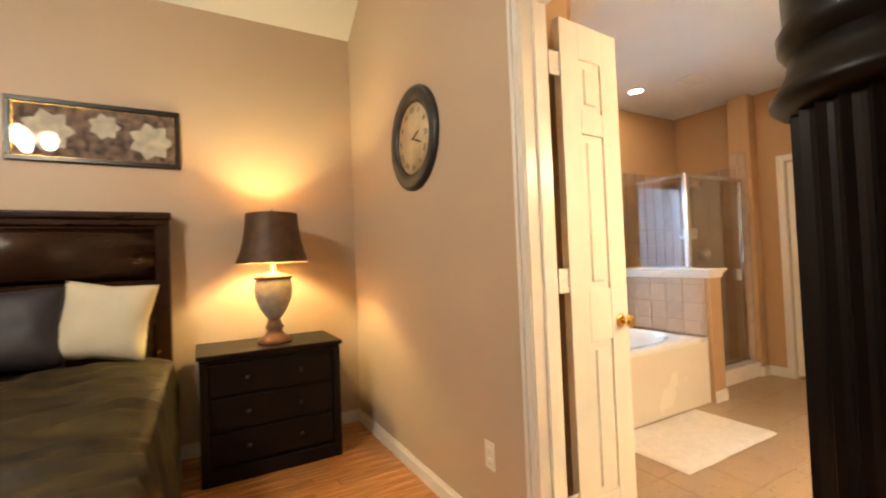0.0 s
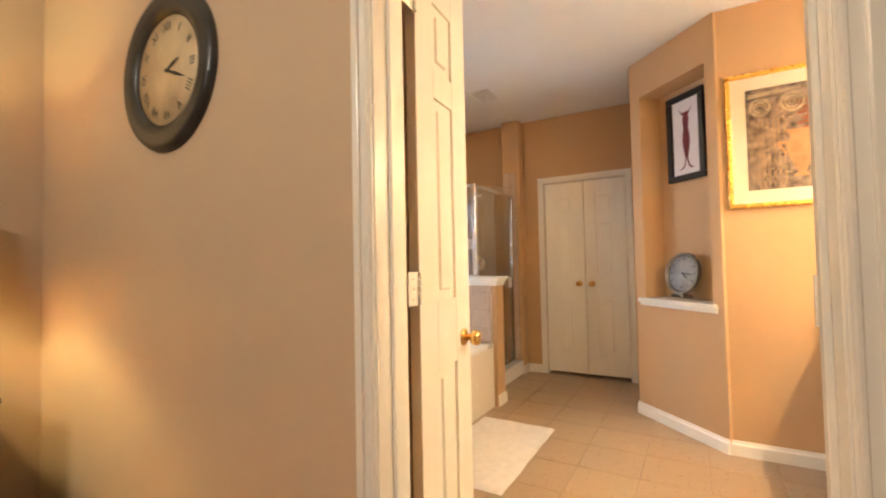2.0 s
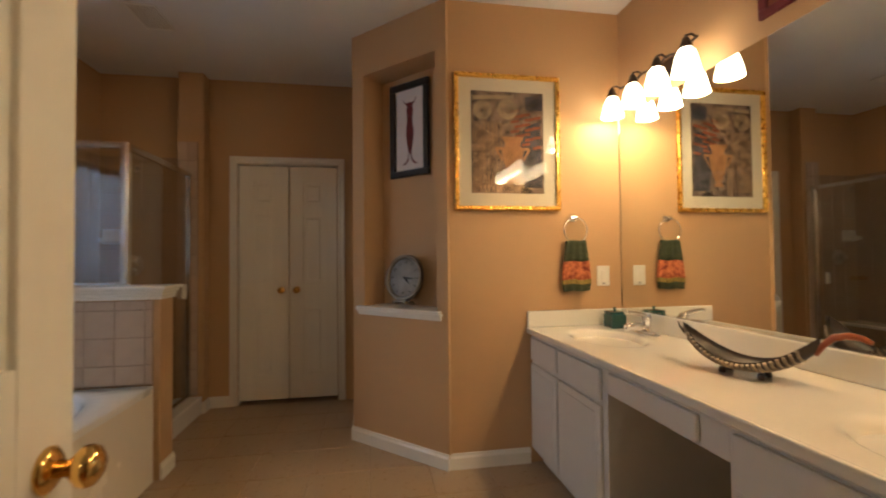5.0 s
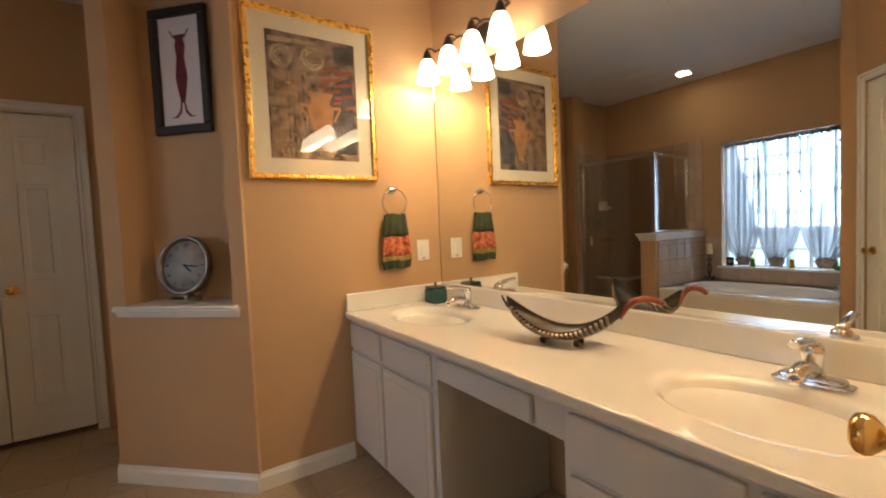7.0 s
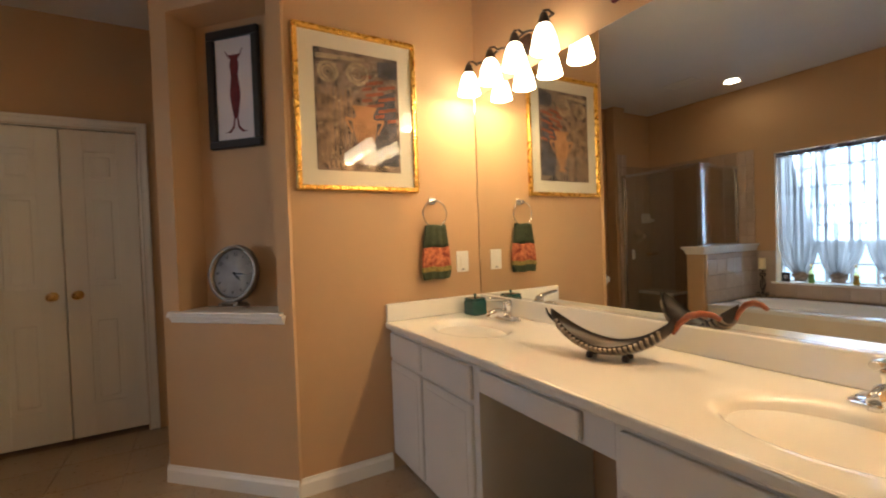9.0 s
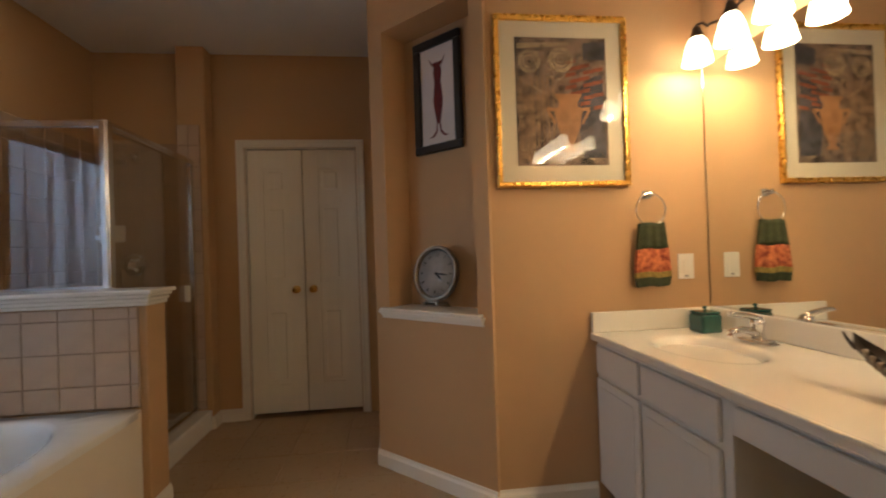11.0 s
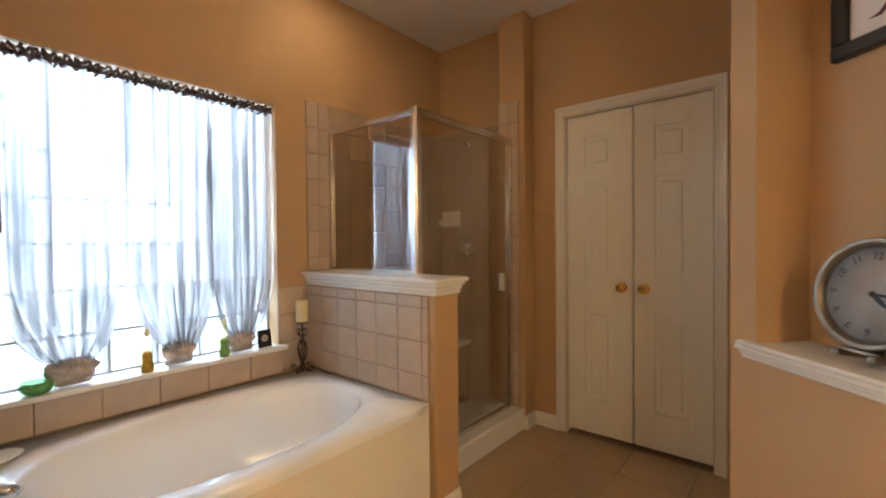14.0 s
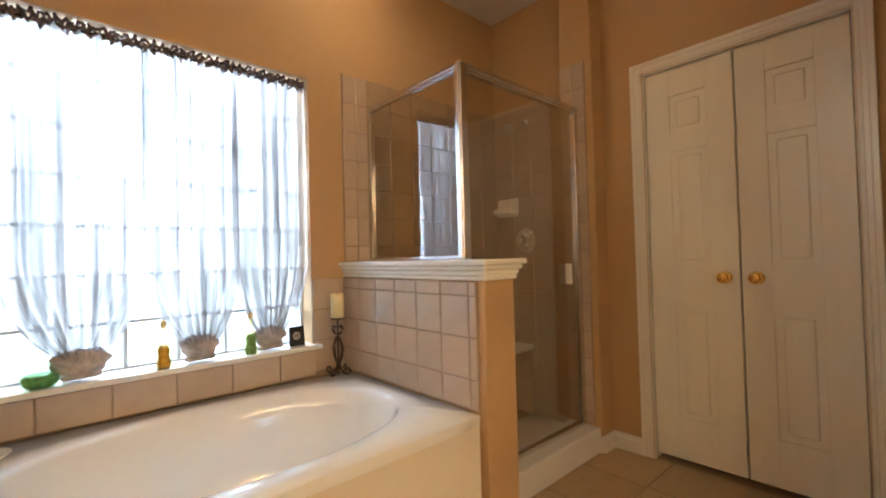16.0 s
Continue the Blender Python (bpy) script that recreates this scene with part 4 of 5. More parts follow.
# ---------------- pictures and clocks ----------------
def frame_bars(w, h, fw, d, bev=0.004):
    return boxes((-w / 2, w / 2, -d, -0.0005, -h / 2, -h / 2 + fw), (-w / 2, w / 2, -d, -0.0005, h / 2 - fw, h / 2), (-w / 2, -w / 2 + fw, -d, -0.0005, -h / 2 + fw, h / 2 - fw), (w / 2 - fw, w / 2, -d, -0.0005, -h / 2 + fw, h / 2 - fw), bevel=bev)


def flat(bm, pts, y, t=0.001):
    """A flat cut-out in the x-z plane."""
    vs = slab(bm, pts, 0, t)
    bmesh.ops.transform(bm, matrix=Matrix(((1, 0, 0, 0), (0, 0, -1, y), (0, 1, 0, 0), (0, 0, 0, 1))), verts=vs)


pw, ph = 0.655, 0.815
gp = thing("gilt_framed_print", pose(XP - 0.002, 0.737, 1.906, 0, 0, -90), "large gilt framed print of a classical urn and columns", "picture")
part("picture_frame", frame_bars(pw, ph, 0.026, 0.026), M_GOLD, gp, "gilded beaded frame")
bm = bmesh.new()
for k in range(100):
    f = k / 100
    for sx, sz, ax in ((-pw / 2 + 0.006, 0, 1), (pw / 2 - 0.006, 0, 1), (0, -ph / 2 + 0.006, 0), (0, ph / 2 - 0.006, 0)):
        p = (sx, -0.027, (f - 0.5) * (ph - 0.02)) if ax else ((f - 0.5) * (pw - 0.02), -0.027, sz)
        r = bmesh.ops.create_icosphere(bm, subdivisions=1, radius=0.0052)
        bmesh.ops.translate(bm, vec=p, verts=r["verts"])
part("beading", bm, M_GOLD, gp)
part("mat_board", boxes((-pw / 2 + 0.02, pw / 2 - 0.02, -0.010, -0.001, -ph / 2 + 0.02, ph / 2 - 0.02)), M_MATTE, gp, "cream mat board")
aw, ah = 0.235, 0.305
part("print", boxes((-aw + 0.01, aw - 0.01, -0.0115, -0.010, -ah, ah)), M_ART, gp, "dark print of stone columns and an ochre urn")
bm = bmesh.new()
for k in range(7):
    x = -0.205 + 0.026 * k
    flat(bm, [(x, -0.28), (x + 0.012, -0.28), (x + 0.011, 0.12), (x + 0.002, 0.12)], -0.0116)
for k in range(8):
    x = -0.215 + 0.024 * k
    flat(bm, [(x, -0.295), (x + 0.006, -0.295), (x + 0.009 + 0.004 * (k % 3), 0.02 + 0.02 * (k % 2)), (x + 0.003, 0.10)], -0.01165)
part("print_fluting", bm, M_ARTTAN, gp)
random.seed(31)
bm = bmesh.new()
for k in range(46):
    x, z = random.uniform(-0.21, 0.20), random.uniform(-0.295, 0.28)
    w, h, q = random.uniform(0.010, 0.035), random.uniform(0.003, 0.008), random.uniform(-0.008, 0.008)
    flat(bm, [(x, z), (x + w, z + q), (x + w, z + h + q), (x, z + h)], -0.01162)
tagged(part("print_strokes", bm, M_ARTPALE, gp), "pale brush strokes", kind="stuff")
bm = bmesh.new()
for cxx, czz, rr in ((-0.155, 0.19, 0.055), (0.0, 0.20, 0.062)):
    for q, ro in enumerate((1.0, 0.62, 0.3)):
        pts = arc(cxx, czz, rr * ro, 0, 360, 20)[:-1]
        inn = arc(cxx, czz, rr * ro * 0.72, 0, 360, 20)[:-1]
        for a in range(20):
            b = (a + 1) % 20
            flat(bm, [pts[a], pts[b], inn[b], inn[a]], -0.0118)
flat(bm, [(-0.215, 0.250), (0.04, 0.268), (0.04, 0.285), (-0.215, 0.275)], -0.0117)
part("print_capitals", bm, M_ARTPALE, gp)
bm = bmesh.new()
for k in range(7):
    for q in range(3):
        x = 0.02 + 0.068 * q + 0.02 * (k % 2)
        z = 0.175 - 0.03 * k - 0.018 * q
        if x < 0.17:
            flat(bm, [(x, z), (x + 0.052, z + 0.010), (x + 0.052, z + 0.028), (x, z + 0.018)], -0.0118)
part("print_bricks", bm, M_ARTRED, gp)
bm = bmesh.new()
flat(bm, arc(0.215, -0.02, 0.15, 95, 180, 10) + [(0.10, -0.27), (0.215, -0.27)], -0.0117)
flat(bm, [(0.11, 0.20), (0.22, 0.20), (0.22, 0.29), (0.11, 0.28)], -0.0117)
part("print_arch", bm, M_ARTBLUE, gp)
ux, uz = 0.030, -0.09
half = ((0.032, -0.150), (0.036, -0.14), (0.016, -0.125), (0.028, -0.10), (0.056, -0.03), (0.068, 0.04), (0.066, 0.056), (0.046, 0.066), (0.048, 0.090), (0.066, 0.118), (0.064, 0.126))
bm = bmesh.new()
flat(bm, [(ux + r, uz + z) for r, z in half] + [(ux - r, uz + z) for r, z in reversed(half)], -0.0120)
for s in (-1, 1):
    run = [(0.062, 0.058), (0.104, 0.064), (0.108, 0.046), (0.070, -0.022), (0.064, -0.008), (0.094, 0.046), (0.064, 0.044)]
    flat(bm, [(ux + s * a, uz + b) for a, b in run], -0.0121)
part("print_urn", bm, M_ARTURN, gp, "ochre two-handled urn")
part("glazing", boxes((-pw / 2 + 0.022, pw / 2 - 0.022, -0.0165, -0.0145, -ph / 2 + 0.022, ph / 2 - 0.022)), M_PICGLASS, gp, "clear picture glass").visible_shadow = False

dp = thing("black_framed_print", NICHE @ pose(0.425, -ND + 0.001, 2.09, 0, 0, 180), "black framed print of a maroon dress hung in the niche", "picture")
part("picture_frame", frame_bars(0.335, 0.64, 0.045, 0.03, 0.006), M_BLACK, dp)
part("card", boxes((-0.125, 0.125, -0.008, -0.001, -0.28, 0.28)), M_CARDWHITE, dp, "white card")
bm = bmesh.new()
dress = ((0.040, 0.185), (0.022, 0.16), (0.030, 0.13), (0.022, 0.07), (0.033, -0.01), (0.034, -0.04), (0.022, -0.11), (0.012, -0.16))
flat(bm, [(x, z) for x, z in dress] + [(-x, z) for x, z in reversed(dress)], -0.0085)
for s in (-1, 1):
    flat(bm, [(s * 0.030, 0.16), (s * 0.045, 0.20), (s * 0.060, 0.215), (s * 0.048, 0.19)], -0.0086)
    flat(bm, [(0.0, -0.13), (s * 0.014, -0.16), (s * 0.022, -0.20), (s * 0.045, -0.225), (s * 0.075, -0.232), (s * 0.038, -0.235), (s * 0.012, -0.21)], -0.0087)
part("print_dress", bm, M_MAROON, dp, "maroon dress silhouette")


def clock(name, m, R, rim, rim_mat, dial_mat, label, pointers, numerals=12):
    root = thing(name, m, label, "clock")
    prof = [(R - rim, 0.0), (R, 0.0), (R, 0.012), (R - rim * 0.10, 0.024), (R - rim * 0.28, 0.030), (R - rim * 0.42, 0.026), (R - rim * 0.55, 0.030), (R - rim * 0.75, 0.024), (R - rim, 0.012)]
    bm = bmesh.new()
    n = 56
    rg = [[bm.verts.new((r * math.cos(2 * math.pi * i / n), r * math.sin(2 * math.pi * i / n), z)) for i in range(n)] for r, z in prof]
    for a, b in zip(rg, rg[1:] + rg[:1]):
        for i in range(n):
            bm.faces.new((a[i], a[(i + 1) % n], b[(i + 1) % n], b[i])).smooth = True
    bmesh.ops.transform(bm, matrix=pose(0, 0, 0, 90), verts=bm.verts)
    part("rim", bm, rim_mat, root)
    part("dial", turned([(R - rim + 0.004, 0.002), (R - rim + 0.004, 0.008), (0.0, 0.0081)], 48, pose(0, 0, 0, 90)), dial_mat, root)
    rd = R - rim
    for k in range(numerals):
        a = radians(90 - 30 * k)
        c = bpy.data.curves.new("numeral", "FONT")
        c.body = ("XII", "I", "II", "III", "IIII", "V", "VI", "VII", "VIII", "IX", "X", "XI")[k] if rim > 0.05 else str(k or 12)
        c.size = rd * 0.22
        c.align_x = "CENTER"
        c.align_y = "CENTER"
        c.extrude = 0.0003
        c.materials.append(M_BLACK)
        ob = new("numeral", c)
        ob.parent = root
        ob.matrix_local = pose(0.80 * rd * math.cos(a), -0.0092, 0.80 * rd * math.sin(a), 90, 0, 0) @ pose(0, 0, 0, 0, 0, math.degrees(a) - 90)
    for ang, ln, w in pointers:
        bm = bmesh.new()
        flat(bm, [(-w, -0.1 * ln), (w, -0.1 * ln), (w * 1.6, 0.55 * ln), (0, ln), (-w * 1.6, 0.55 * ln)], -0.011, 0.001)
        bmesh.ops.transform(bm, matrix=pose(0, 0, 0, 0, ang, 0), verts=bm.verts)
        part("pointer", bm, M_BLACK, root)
    part("centre_cap", turned([(0.008, 0.010), (0.007, 0.014), (0, 0.015)], 12, pose(0, 0, 0, 90)), M_BLACK, root)
    return root


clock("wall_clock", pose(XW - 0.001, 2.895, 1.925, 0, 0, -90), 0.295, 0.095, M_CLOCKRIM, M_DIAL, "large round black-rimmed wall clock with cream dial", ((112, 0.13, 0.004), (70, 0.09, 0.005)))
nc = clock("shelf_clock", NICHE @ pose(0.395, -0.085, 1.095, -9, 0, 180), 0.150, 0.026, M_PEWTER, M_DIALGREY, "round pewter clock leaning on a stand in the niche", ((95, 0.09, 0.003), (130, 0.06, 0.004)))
part("stand", boxes((-0.05, 0.05, -0.03, 0.05, -0.158, -0.147), (-0.04, 0.04, 0.004, 0.02, -0.15, -0.09), bevel=0.003), M_PEWTER, nc)
part("foot", boxes((-0.055, -0.035, -0.045, 0.06, -0.172, -0.155), (0.035, 0.055, -0.045, 0.06, -0.172, -0.155), bevel=0.003), M_PEWTER, nc)

# ---------------- ceiling fittings ----------------
vt = thing("ceiling_vent", pose(4.46, 2.90, CEIL), "white louvred ceiling air vent", "vent")
part("vent_frame", boxes((-0.15, 0.15, -0.09, -0.075, -0.010, -0.0005), (-0.15, 0.15, 0.075, 0.09, -0.010, -0.0005), (-0.15, -0.135, -0.075, 0.075, -0.010, -0.0005), (0.135, 0.15, -0.075, 0.075, -0.010, -0.0005), bevel=0.002), M_WHITEPL, vt)
part("backing", boxes((-0.135, 0.135, -0.075, 0.075, -0.002, -0.0006)), M_GROUT, vt)
for k in range(9):
    part("slat", boxes((-0.135, 0.135, -0.068 + 0.017 * k, -0.057 + 0.017 * k, -0.009, -0.003), bevel=0.001), M_WHITEPL, vt)
dl = thing("recessed_light", pose(4.18, 3.29, CEIL), "lit round recessed ceiling light", "ceiling light")
part("trim_ring", turned([(0.062, -0.0005), (0.085, -0.0005), (0.085, -0.006), (0.064, -0.008), (0.062, -0.004)], 32), M_WHITEPL, dl)
part("lens", turned([(0.061, -0.0045), (0.061, -0.0015), (0, -0.0014)], 32), M_DOWN, dl)

# ---------------- bath mat ----------------
bm = bmesh.new()
random.seed(4)
nxm, nym = 60, 36
g = {}
for i in range(nxm + 1):
    for j in range(nym + 1):
        u, v = i / nxm, j / nym
        ex = min(u, 1 - u) * 0.99 / 0.03
        ey = min(v, 1 - v) * 0.58 / 0.03
        e = min(1, ex, ey)
        hgt = 0.004 + 0.016 * math.sqrt(max(e, 0)) + random.uniform(-0.002, 0.002) * e
        wob = 0.006 * noise.noise((u * 5, v * 4, 0.3))
        g[i, j] = bm.verts.new((2.90 + 0.99 * u + wob, 2.16 + 0.56 * v + wob, hgt))
for i in range(nxm):
    for j in range(nym):
        bm.faces.new((g[i, j], g[i + 1, j], g[i + 1, j + 1], g[i, j + 1])).smooth = True
ob = new("bath_mat", finish("bath_mat", bm, M_RUG))
tagged(ob, "white cotton bath mat beside the tub", "bath mat")

# ---------------- curtains and things on the sill ----------------
KNOTS = (3.13, 3.51, 3.80)
EDGES = (WX0 + 0.005, 3.33, 3.665, WX1 - 0.005)
ZK, ZT = 0.765, 1.955
for k, kx in enumerate(KNOTS):
    cu = thing("sheer_curtain", pose(0, 0, 0), "sheer lilac-grey curtain panel tied in a knot at the sill", "curtain", "window curtains")
    bm = bmesh.new()
    nu, nv = 90, 44
    g = {}
    x0, x1 = EDGES[k] - 0.01, EDGES[k + 1] + 0.01
    for i in range(nu + 1):
        for j in range(nv + 1):
            u, v = i / nu, j / nv
            z = ZT - (ZT - ZK) * v
            gather = max(0.0, (v - 0.70) / 0.30) ** 1.5
            xs = x0 + (x1 - x0) * u
            sag = 4 * (u - 0.5) ** 2
            xk = kx + (u - 0.5) * 0.11
            x = xs + (xk - xs) * gather * (1 - 0.30 * sag * (1 - gather))
            ph = 2.1 * k + 1.3 * noise.noise((u * 3, v * 0.6, k * 3.1))
            y = YW + 0.045 + (0.024 + 0.004 * v) * math.sin(u * 46 + ph) + 0.013 * math.sin(u * 83 + 2 * ph) + 0.012 * noise.noise((u * 4, v * 3, k)) - 0.045 * gather
            z += -0.05 * gather * sag * (1 - gather) * 2
            g[i, j] = bm.verts.new((x, y, z))
    for i in range(nu):
        for j in range(nv):
            bm.faces.new((g[i, j], g[i + 1, j], g[i + 1, j + 1], g[i, j + 1])).smooth = True
    part("panel", bm, M_SHEER, cu)
    bm = bmesh.new()
    r = bmesh.ops.create_icosphere(bm, subdivisions=4, radius=1)
    for v in r["verts"]:
        p = v.co
        sw_ = 0.20 * math.sin(7 * p.z + 3 * math.atan2(p.y, p.x) + k) + 0.35 * noise.noise(p * 1.6 + Vector((k * 5, 0, 0)))
        q = p * (1 + 0.35 * sw_)
        v.co = Vector((q.x * (0.070 + 0.014 * (k == 0)) * (1 + 0.30 * p.z), q.y * 0.046, q.z * 0.050))
    for f in bm.faces:
        f.smooth = True
    bmesh.ops.translate(bm, vec=(kx, YW + 0.012, WZ0 + 0.064), verts=bm.verts)
    kn_ = part("knot", bm, M_KNOT, cu, "bunched cloth knot")
    bm = bmesh.new()
    for q in range(3):
        zz = WZ0 + 0.022 + 0.014 * q
        tube(bm, [(kx + (0.050 - 0.004 * q) * math.cos(a / 10 * 2 * math.pi), YW + 0.012 + 0.034 * math.sin(a / 10 * 2 * math.pi), zz + 0.004 * math.sin(a + q)) for a in range(10)], 0.010, 8, True)
    part("tail", bm, M_KNOT, kn_)
rod = thing("curtain_rod", pose(0, 0, 0), "curtain rod hidden in a dark gathered ruffle", "curtain rod")
part("rod", tubes(([(WX0 + 0.004, YW + 0.045, 1.965), (WX1 - 0.004, YW + 0.045, 1.965)], 0.007)), M_BRONZE, rod)
bm = bmesh.new()
random.seed(9)
for lay in range(3):
    pts = []
    n = 230
    for i in range(n + 1):
        x = WX0 + 0.004 + (WX1 - WX0 - 0.008) * i / n
        pts.append((x + 0.004 * math.sin(i * 1.9 + lay), YW + 0.040 + 0.016 * math.sin(i * 1.3 + lay * 2) + random.uniform(-0.004, 0.004), 1.958 + 0.014 * lay + 0.009 * math.sin(i * 0.9 + lay) + random.uniform(-0.006, 0.006)))
    tube(bm, pts, 0.0062, 5)
part("ruffle", bm, M_RUFFLE, rod, "dark gathered ruffle")

SZ = WZ0 + 0.0045
for bx, nm, mt, liquid, lab in ((3.375, "bath_bottle", M_BOTTLE, M_LIQUID, "slim glass bottle with layered amber bath beads"), (3.705, "bath_bottle", M_BOTTLE, M_GREENBEAD, "slim glass bottle with yellow green contents")):
    bt = thing(nm, pose(bx, YW - 0.012, SZ), lab, "bottle")
    part("glass", turned([(0.026, 0), (0.028, 0.02), (0.022, 0.05), (0.025, 0.075), (0.019, 0.10), (0.010, 0.118), (0.009, 0.150), (0.011, 0.156)], 24), mt, bt).visible_shadow = False
    part("contents", turned([(0.023, 0.003), (0.025, 0.02), (0.019, 0.05), (0.022, 0.072), (0.012, 0.09)], 20), liquid, bt)
    part("stopper", turned([(0.008, 0.157), (0.010, 0.163), (0.012, 0.176), (0.004, 0.188), (0, 0.19)], 14), M_CANDLE, bt)
gb = thing("green_jar", pose(3.02, YW - 0.005, SZ), "round green glass jar of bath beads", "jar")
part("glass", turned([(0.035, 0), (0.048, 0.012), (0.054, 0.035), (0.045, 0.058), (0.026, 0.070), (0.026, 0.082), (0.030, 0.085)], 28), M_BOTTLEGREEN, gb).visible_shadow = False
part("contents", turned([(0.033, 0.003), (0.046, 0.014), (0.050, 0.032), (0.040, 0.045)], 24), M_GREENBEAD, gb)
sf = thing("small_photo_frame", pose(3.925, YW + 0.005, SZ + 0.001, -8, 0, 0), "small black frame with a pale emblem on the sill", "photo frame")
part("picture_frame", boxes((-0.036, 0.036, -0.008, 0.008, 0, 0.014), (-0.036, 0.036, -0.008, 0.008, 0.078, 0.092), (-0.036, -0.022, -0.008, 0.008, 0.014, 0.078), (0.022, 0.036, -0.008, 0.008, 0.014, 0.078), bevel=0.002), M_BLACK, sf)
part("card", boxes((-0.023, 0.023, -0.002, 0.006, 0.013, 0.079)), M_BLACK, sf)
bm = bmesh.new()
for rr, w in ((0.018, 0.004), (0.010, 0.004)):
    a1, a2 = arc(0, 0.046, rr, 0, 360, 16)[:-1], arc(0, 0.046, rr - w, 0, 360, 16)[:-1]
    for q in range(16):
        flat(bm, [a1[q], a1[(q + 1) % 16], a2[(q + 1) % 16], a2[q]], -0.0025)
part("emblem", bm, M_CARDWHITE, sf)

# candle on a scrolled iron stand
cs = thing("candle_stand", pose(4.085, 3.60, TZ + 0.002), "scrolled iron candle stand with ivory pillar candle", "candle holder")
part("stem", tubes(([(0, 0, 0.004), (0, 0, 0.27)], 0.005)), M_IRON, cs)
for q in range(4):
    a = q * math.pi / 2 + 0.5
    c, s = math.cos(a), math.sin(a)
    pts = [(0.0, 0.19), (0.016, 0.17), (0.028, 0.13), (0.022, 0.09), (0.008, 0.055), (0.014, 0.028), (0.034, 0.010), (0.054, 0.008), (0.066, 0.022), (0.060, 0.038), (0.046, 0.036), (0.046, 0.026)]
    part("scroll", tubes(([(r * c, r * s, z) for r, z in pts], 0.0042), n=6), M_IRON, cs)
    part("scroll", tubes(([(r * c, r * s, z) for r, z in ((0.004, 0.195), (0.022, 0.205), (0.032, 0.225), (0.024, 0.240), (0.014, 0.232))], 0.0038), n=6), M_IRON, cs)
part("pan", turned([(0.01, 0.268), (0.034, 0.272), (0.036, 0.280), (0.030, 0.277), (0, 0.276)], 20), M_IRON, cs)
cd = part("candle", turned([(0.031, 0.2785), (0.032, 0.282), (0.032, 0.392), (0.029, 0.396), (0.008, 0.392), (0, 0.391)], 24), M_CANDLE, cs, "ivory pillar candle")
part("wick", tubes(([(0, 0, 0.391), (0.001, 0, 0.403)], 0.0012), n=5), M_BLACK, cd)

# maroon towel on a bar at the tub's foot
tb = thing("towel_bar", pose(EX, 3.28, 1.78), "bronze towel bar on the wall at the tub's foot", "towel bar")
part("bar", tubes(([(0.072, -0.24, 0), (0.072, 0.24, 0)], 0.008)), M_BRONZE, tb)
for s in (-1, 1):
    part("bracket", tubes(([(0.001, 0.22 * s, 0), (0.072, 0.22 * s, 0)], 0.010)), M_BRONZE, tb)
mt_ = thing("bath_towel", pose(EX + 0.072, 3.28, 1.775), "maroon bath towel hanging from the bar", "towel")
part("cloth", cloth(0.0, -0.50, 0.18, 0.185, 0.006, 4.5), M_MAROON, mt_)

# ---------------- bedroom ----------------
bed = thing("bed", pose(0, 0, 0), "espresso panel bed with dark patterned bedspread", "bed")
hx0, hx1 = -1.35, 0.42
bm = boxes((hx0, hx1, 3.94, 4.0, 0.0, 1.52), bevel=0.008, seg=2)
box(bm, hx0 - 0.012, hx1 + 0.012, 3.90, 4.02, 1.555, 1.60, bevel=0.012, seg=3)
box(bm, hx0, hx1, 3.915, 4.01, 1.515, 1.556, bevel=0.010, seg=2)
part("headboard", bm, M_ESPRESSO, bed)
part("headboard_post", boxes((hx1 - 0.075, hx1 + 0.002, 3.905, 4.015, 0, 1.515), bevel=0.008, seg=2), M_ESPRESSO, bed)
part("headboard_post", boxes((hx0 - 0.002, hx0 + 0.075, 3.905, 4.015, 0, 1.515), bevel=0.008, seg=2), M_ESPRESSO, bed)
bm = bmesh.new()
seg = [(3.935 - 0.040 * math.sin(math.pi * i / 10), 1.18 + 0.32 * i / 10) for i in range(11)]
vs = slab(bm, [(y, z) for y, z in seg], hx0 + 0.08, hx1 - 0.08)
bmesh.ops.transform(bm, matrix=Matrix(((0, 0, 1, 0), (1, 0, 0, 0), (0, 1, 0, 0), (0, 0, 0, 1))), verts=vs)
for f in bm.faces:
    f.smooth = len(f.verts) == 4
part("scroll_panel", bm, M_ESPRESSO, bed, "bowed glossy upper panel")
part("lower_panel", boxes((hx0 + 0.09, hx1 - 0.09, 3.925, 3.945, 0.5, 1.13), bevel=0.006), M_ESPRESSO, bed)
part("side_rail", boxes((hx1 - 0.07, hx1 - 0.03, 1.75, 3.94, 0.22, 0.42), bevel=0.006), M_ESPRESSO, bed)
part("mattress", boxes((hx0 + 0.1, hx1 - 0.09, 1.78, 3.90, 0.30, 0.66), bevel=0.06, seg=4), M_PILLOW, bed)
bm = bmesh.new()
nu, nv = 70, 60
g = {}
for i in range(nu + 1):
    for j in range(nv + 1):
        u, v = i / nu, j / nv
        y = 1.72 + (3.72 - 1.72) * v
        w = (hx1 + 0.035 - hx0)
        d = u * (w + 1.0) - 0.5
        if d < 0:
            x, z = hx0 - 0.01 - 0.03 * min(1, -d * 5), 0.70 + d
        elif d > w:
            x, z = hx0 + w - 0.02 + 0.035 * min(1, (d - w) * 5), 0.70 - (d - w)
        else:
            e = min(d, w - d)
            x, z = hx0 + d, 0.70 + 0.035 * min(1, e / 0.15)
        nn = noise.noise((x * 3.2, y * 4.5, z * 2)) * 0.045 + noise.noise((x * 5, y * 17, z * 4)) * 0.034
        g[i, j] = bm.verts.new((x + (nn * 0.6 if not 0 <= d <= w else 0), y, max(0.16, z + nn)))
